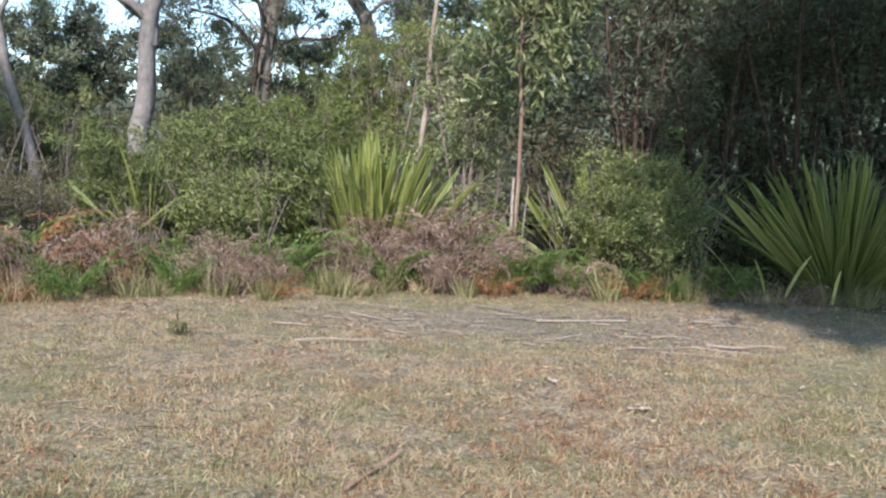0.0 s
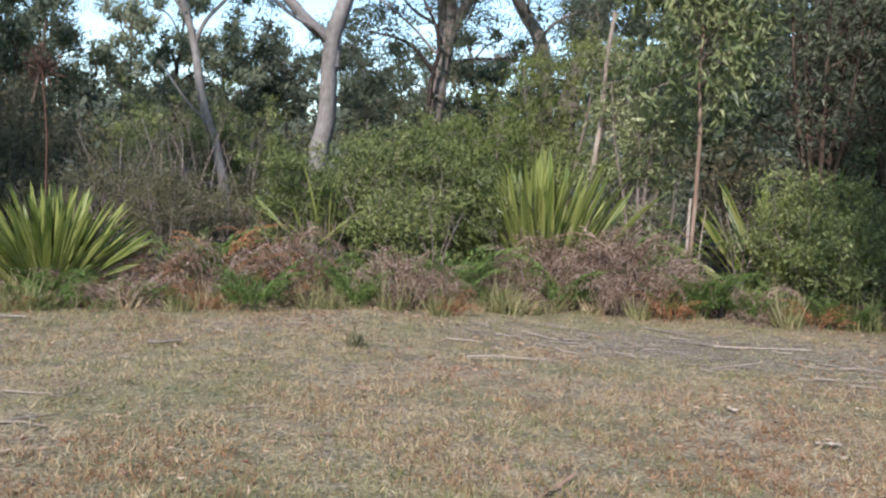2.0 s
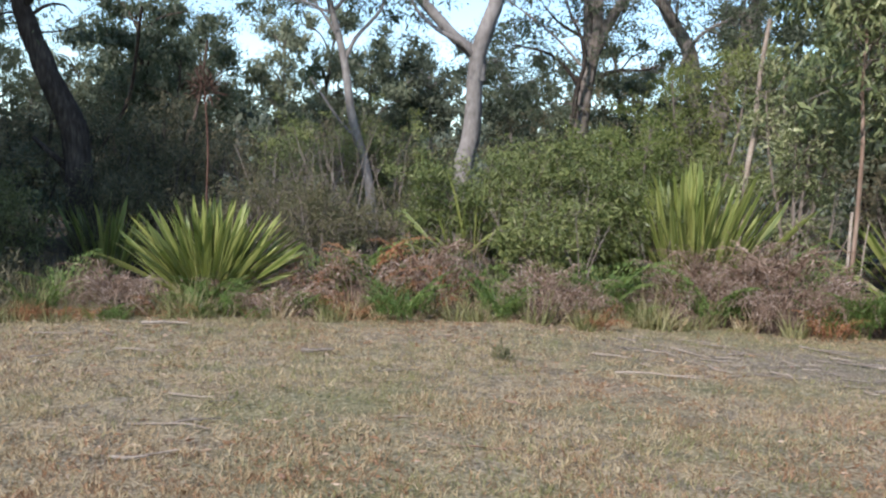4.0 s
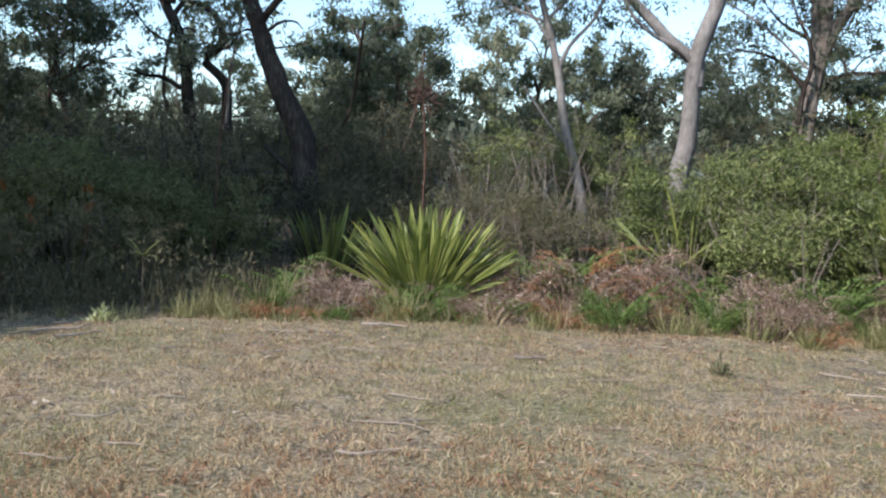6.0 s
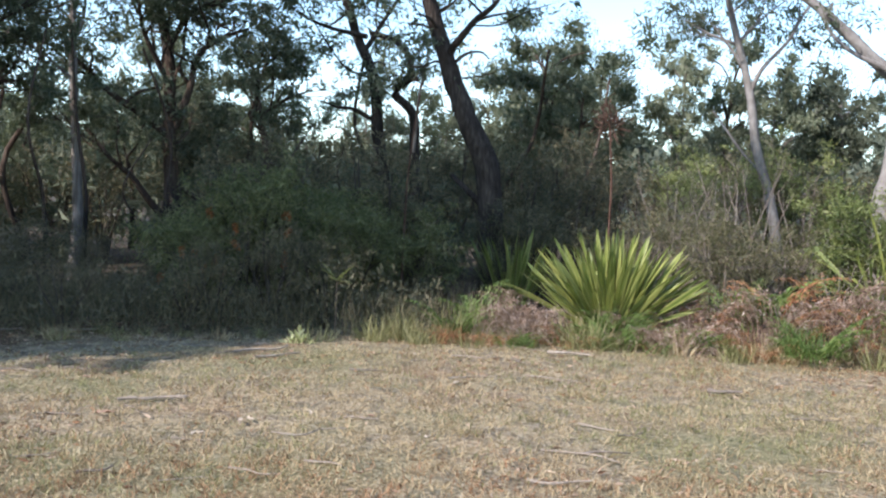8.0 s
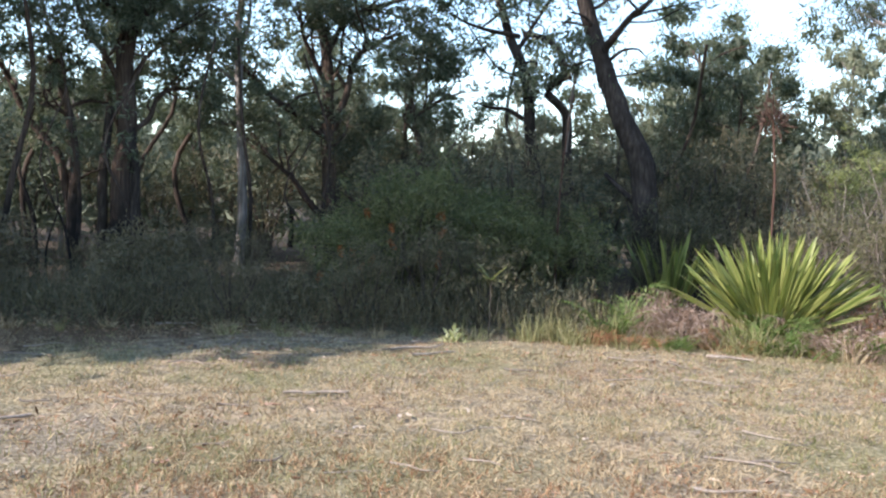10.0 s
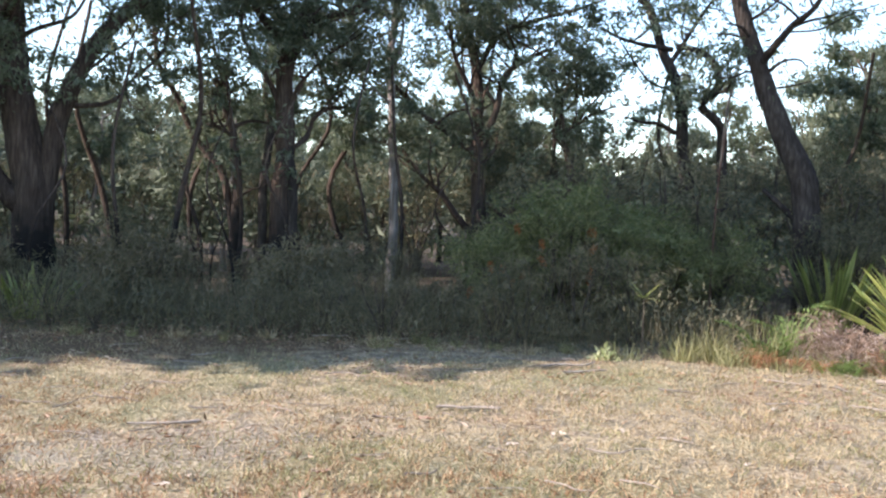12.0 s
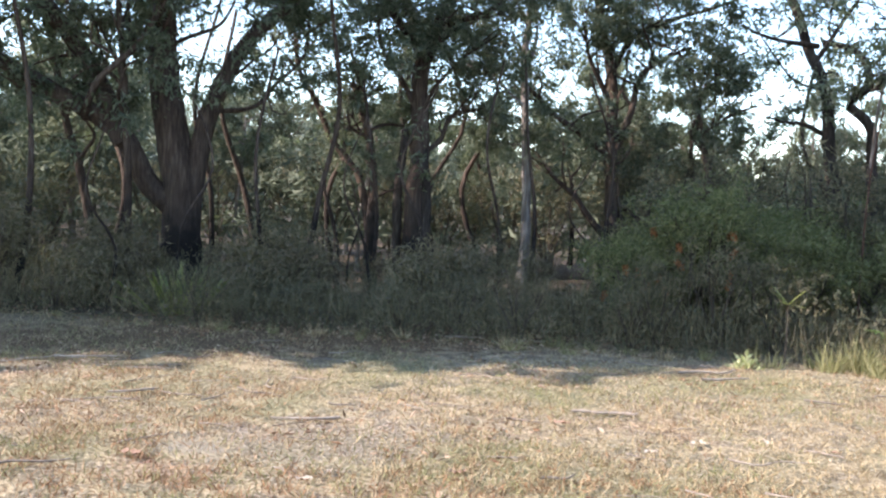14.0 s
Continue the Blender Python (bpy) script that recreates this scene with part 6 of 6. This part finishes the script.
weed(-2.24, 8.2, 0.14, 0.05, 60, 860, M_OLIVE, "small dark green weed growing in the dry grass")
weed(-7.79, 6.37, 0.14, 0.06, 90, 861, leafy("pale_weed", [(0.1, (0.3, 0.33, 0.13)), (0.5, (0.48, 0.49, 0.24)), (0.85, (0.62, 0.6, 0.36))], 0.6, 0.25), "pale yellow-green weed at the shade's edge")

for n, (b, d, h) in enumerate(((24.0, 15.3, 2.3), (26.6, 15.8, 2.1), (21.5, 15.6, 2.0), (29.5, 16.0, 1.9), (-15.0, 13.0, 1.4), (17.0, 12.2, 1.0), (14.2, 12.2, 1.5), (10.6, 11.9, 1.2), (20.0, 12.4, 1.0), (-7.0, 12.8, 1.5), (-2.8, 13.2, 1.7), (6.6, 12.6, 1.2), (27.2, 16.6, 2.0), (25.4, 14.4, 2.3), (28.8, 14.6, 2.1))):
    x, y, _ = polar(b, d)
    st = []
    rng = np.random.default_rng(870 + n)
    for k in range(4):
        a = 1.57 * k + rng.uniform(-0.5, 0.5)
        e = 0.28 * h
        st.append(([(x, y, 0.0), (x + 0.3 * e * math.cos(a), y + 0.3 * e * math.sin(a), h * 0.45), (x + e * math.cos(a), y + e * math.sin(a), h * rng.uniform(0.8, 1.0))], 0.008 + 0.004 * h, 0.005, 0.3))
    tree("bare_shrub", "leafless grey dead shrub with forking twigs", "dead shrub", 880 + n, st, M_TWIG, M_GUM, "dead shrubs", dict(n2=5, len2=0.3 * h, n3=3, len3=0.12 * h, per=0, leaf=(0.05, 0.02), twig=0.5), flare=0)


def whorled_plant(x, y, h):
    """A bare stalk with a crown of pale stiff leaves."""
    base = new("whorled_plant")
    base.location = (x, y, 0)
    tagged(base, "pale stalk with a crown of stiff radiating leaves", "plant")
    rng = np.random.default_rng(960)
    part("stalk", stem_mesh("stalk", [(0, 0, -0.1), (0.01, 0, h * 0.5), (0, 0.01, h)], 0.007, 0.005, M_STEM, rng, 6), base)
    me = LILY[1].copy()
    for k in range(11):
        ob = part("leaf", me, base)
        ob.matrix_basis = pose(0, 0, h - 0.02, 0, 0, 33 * k) @ pose(0, 0, 0, 0, rng.uniform(35, 100), 0) @ Matrix.Diagonal((0.25, 0.42, 0.25, 1))


whorled_plant(-7.72, 6.8, 0.66)
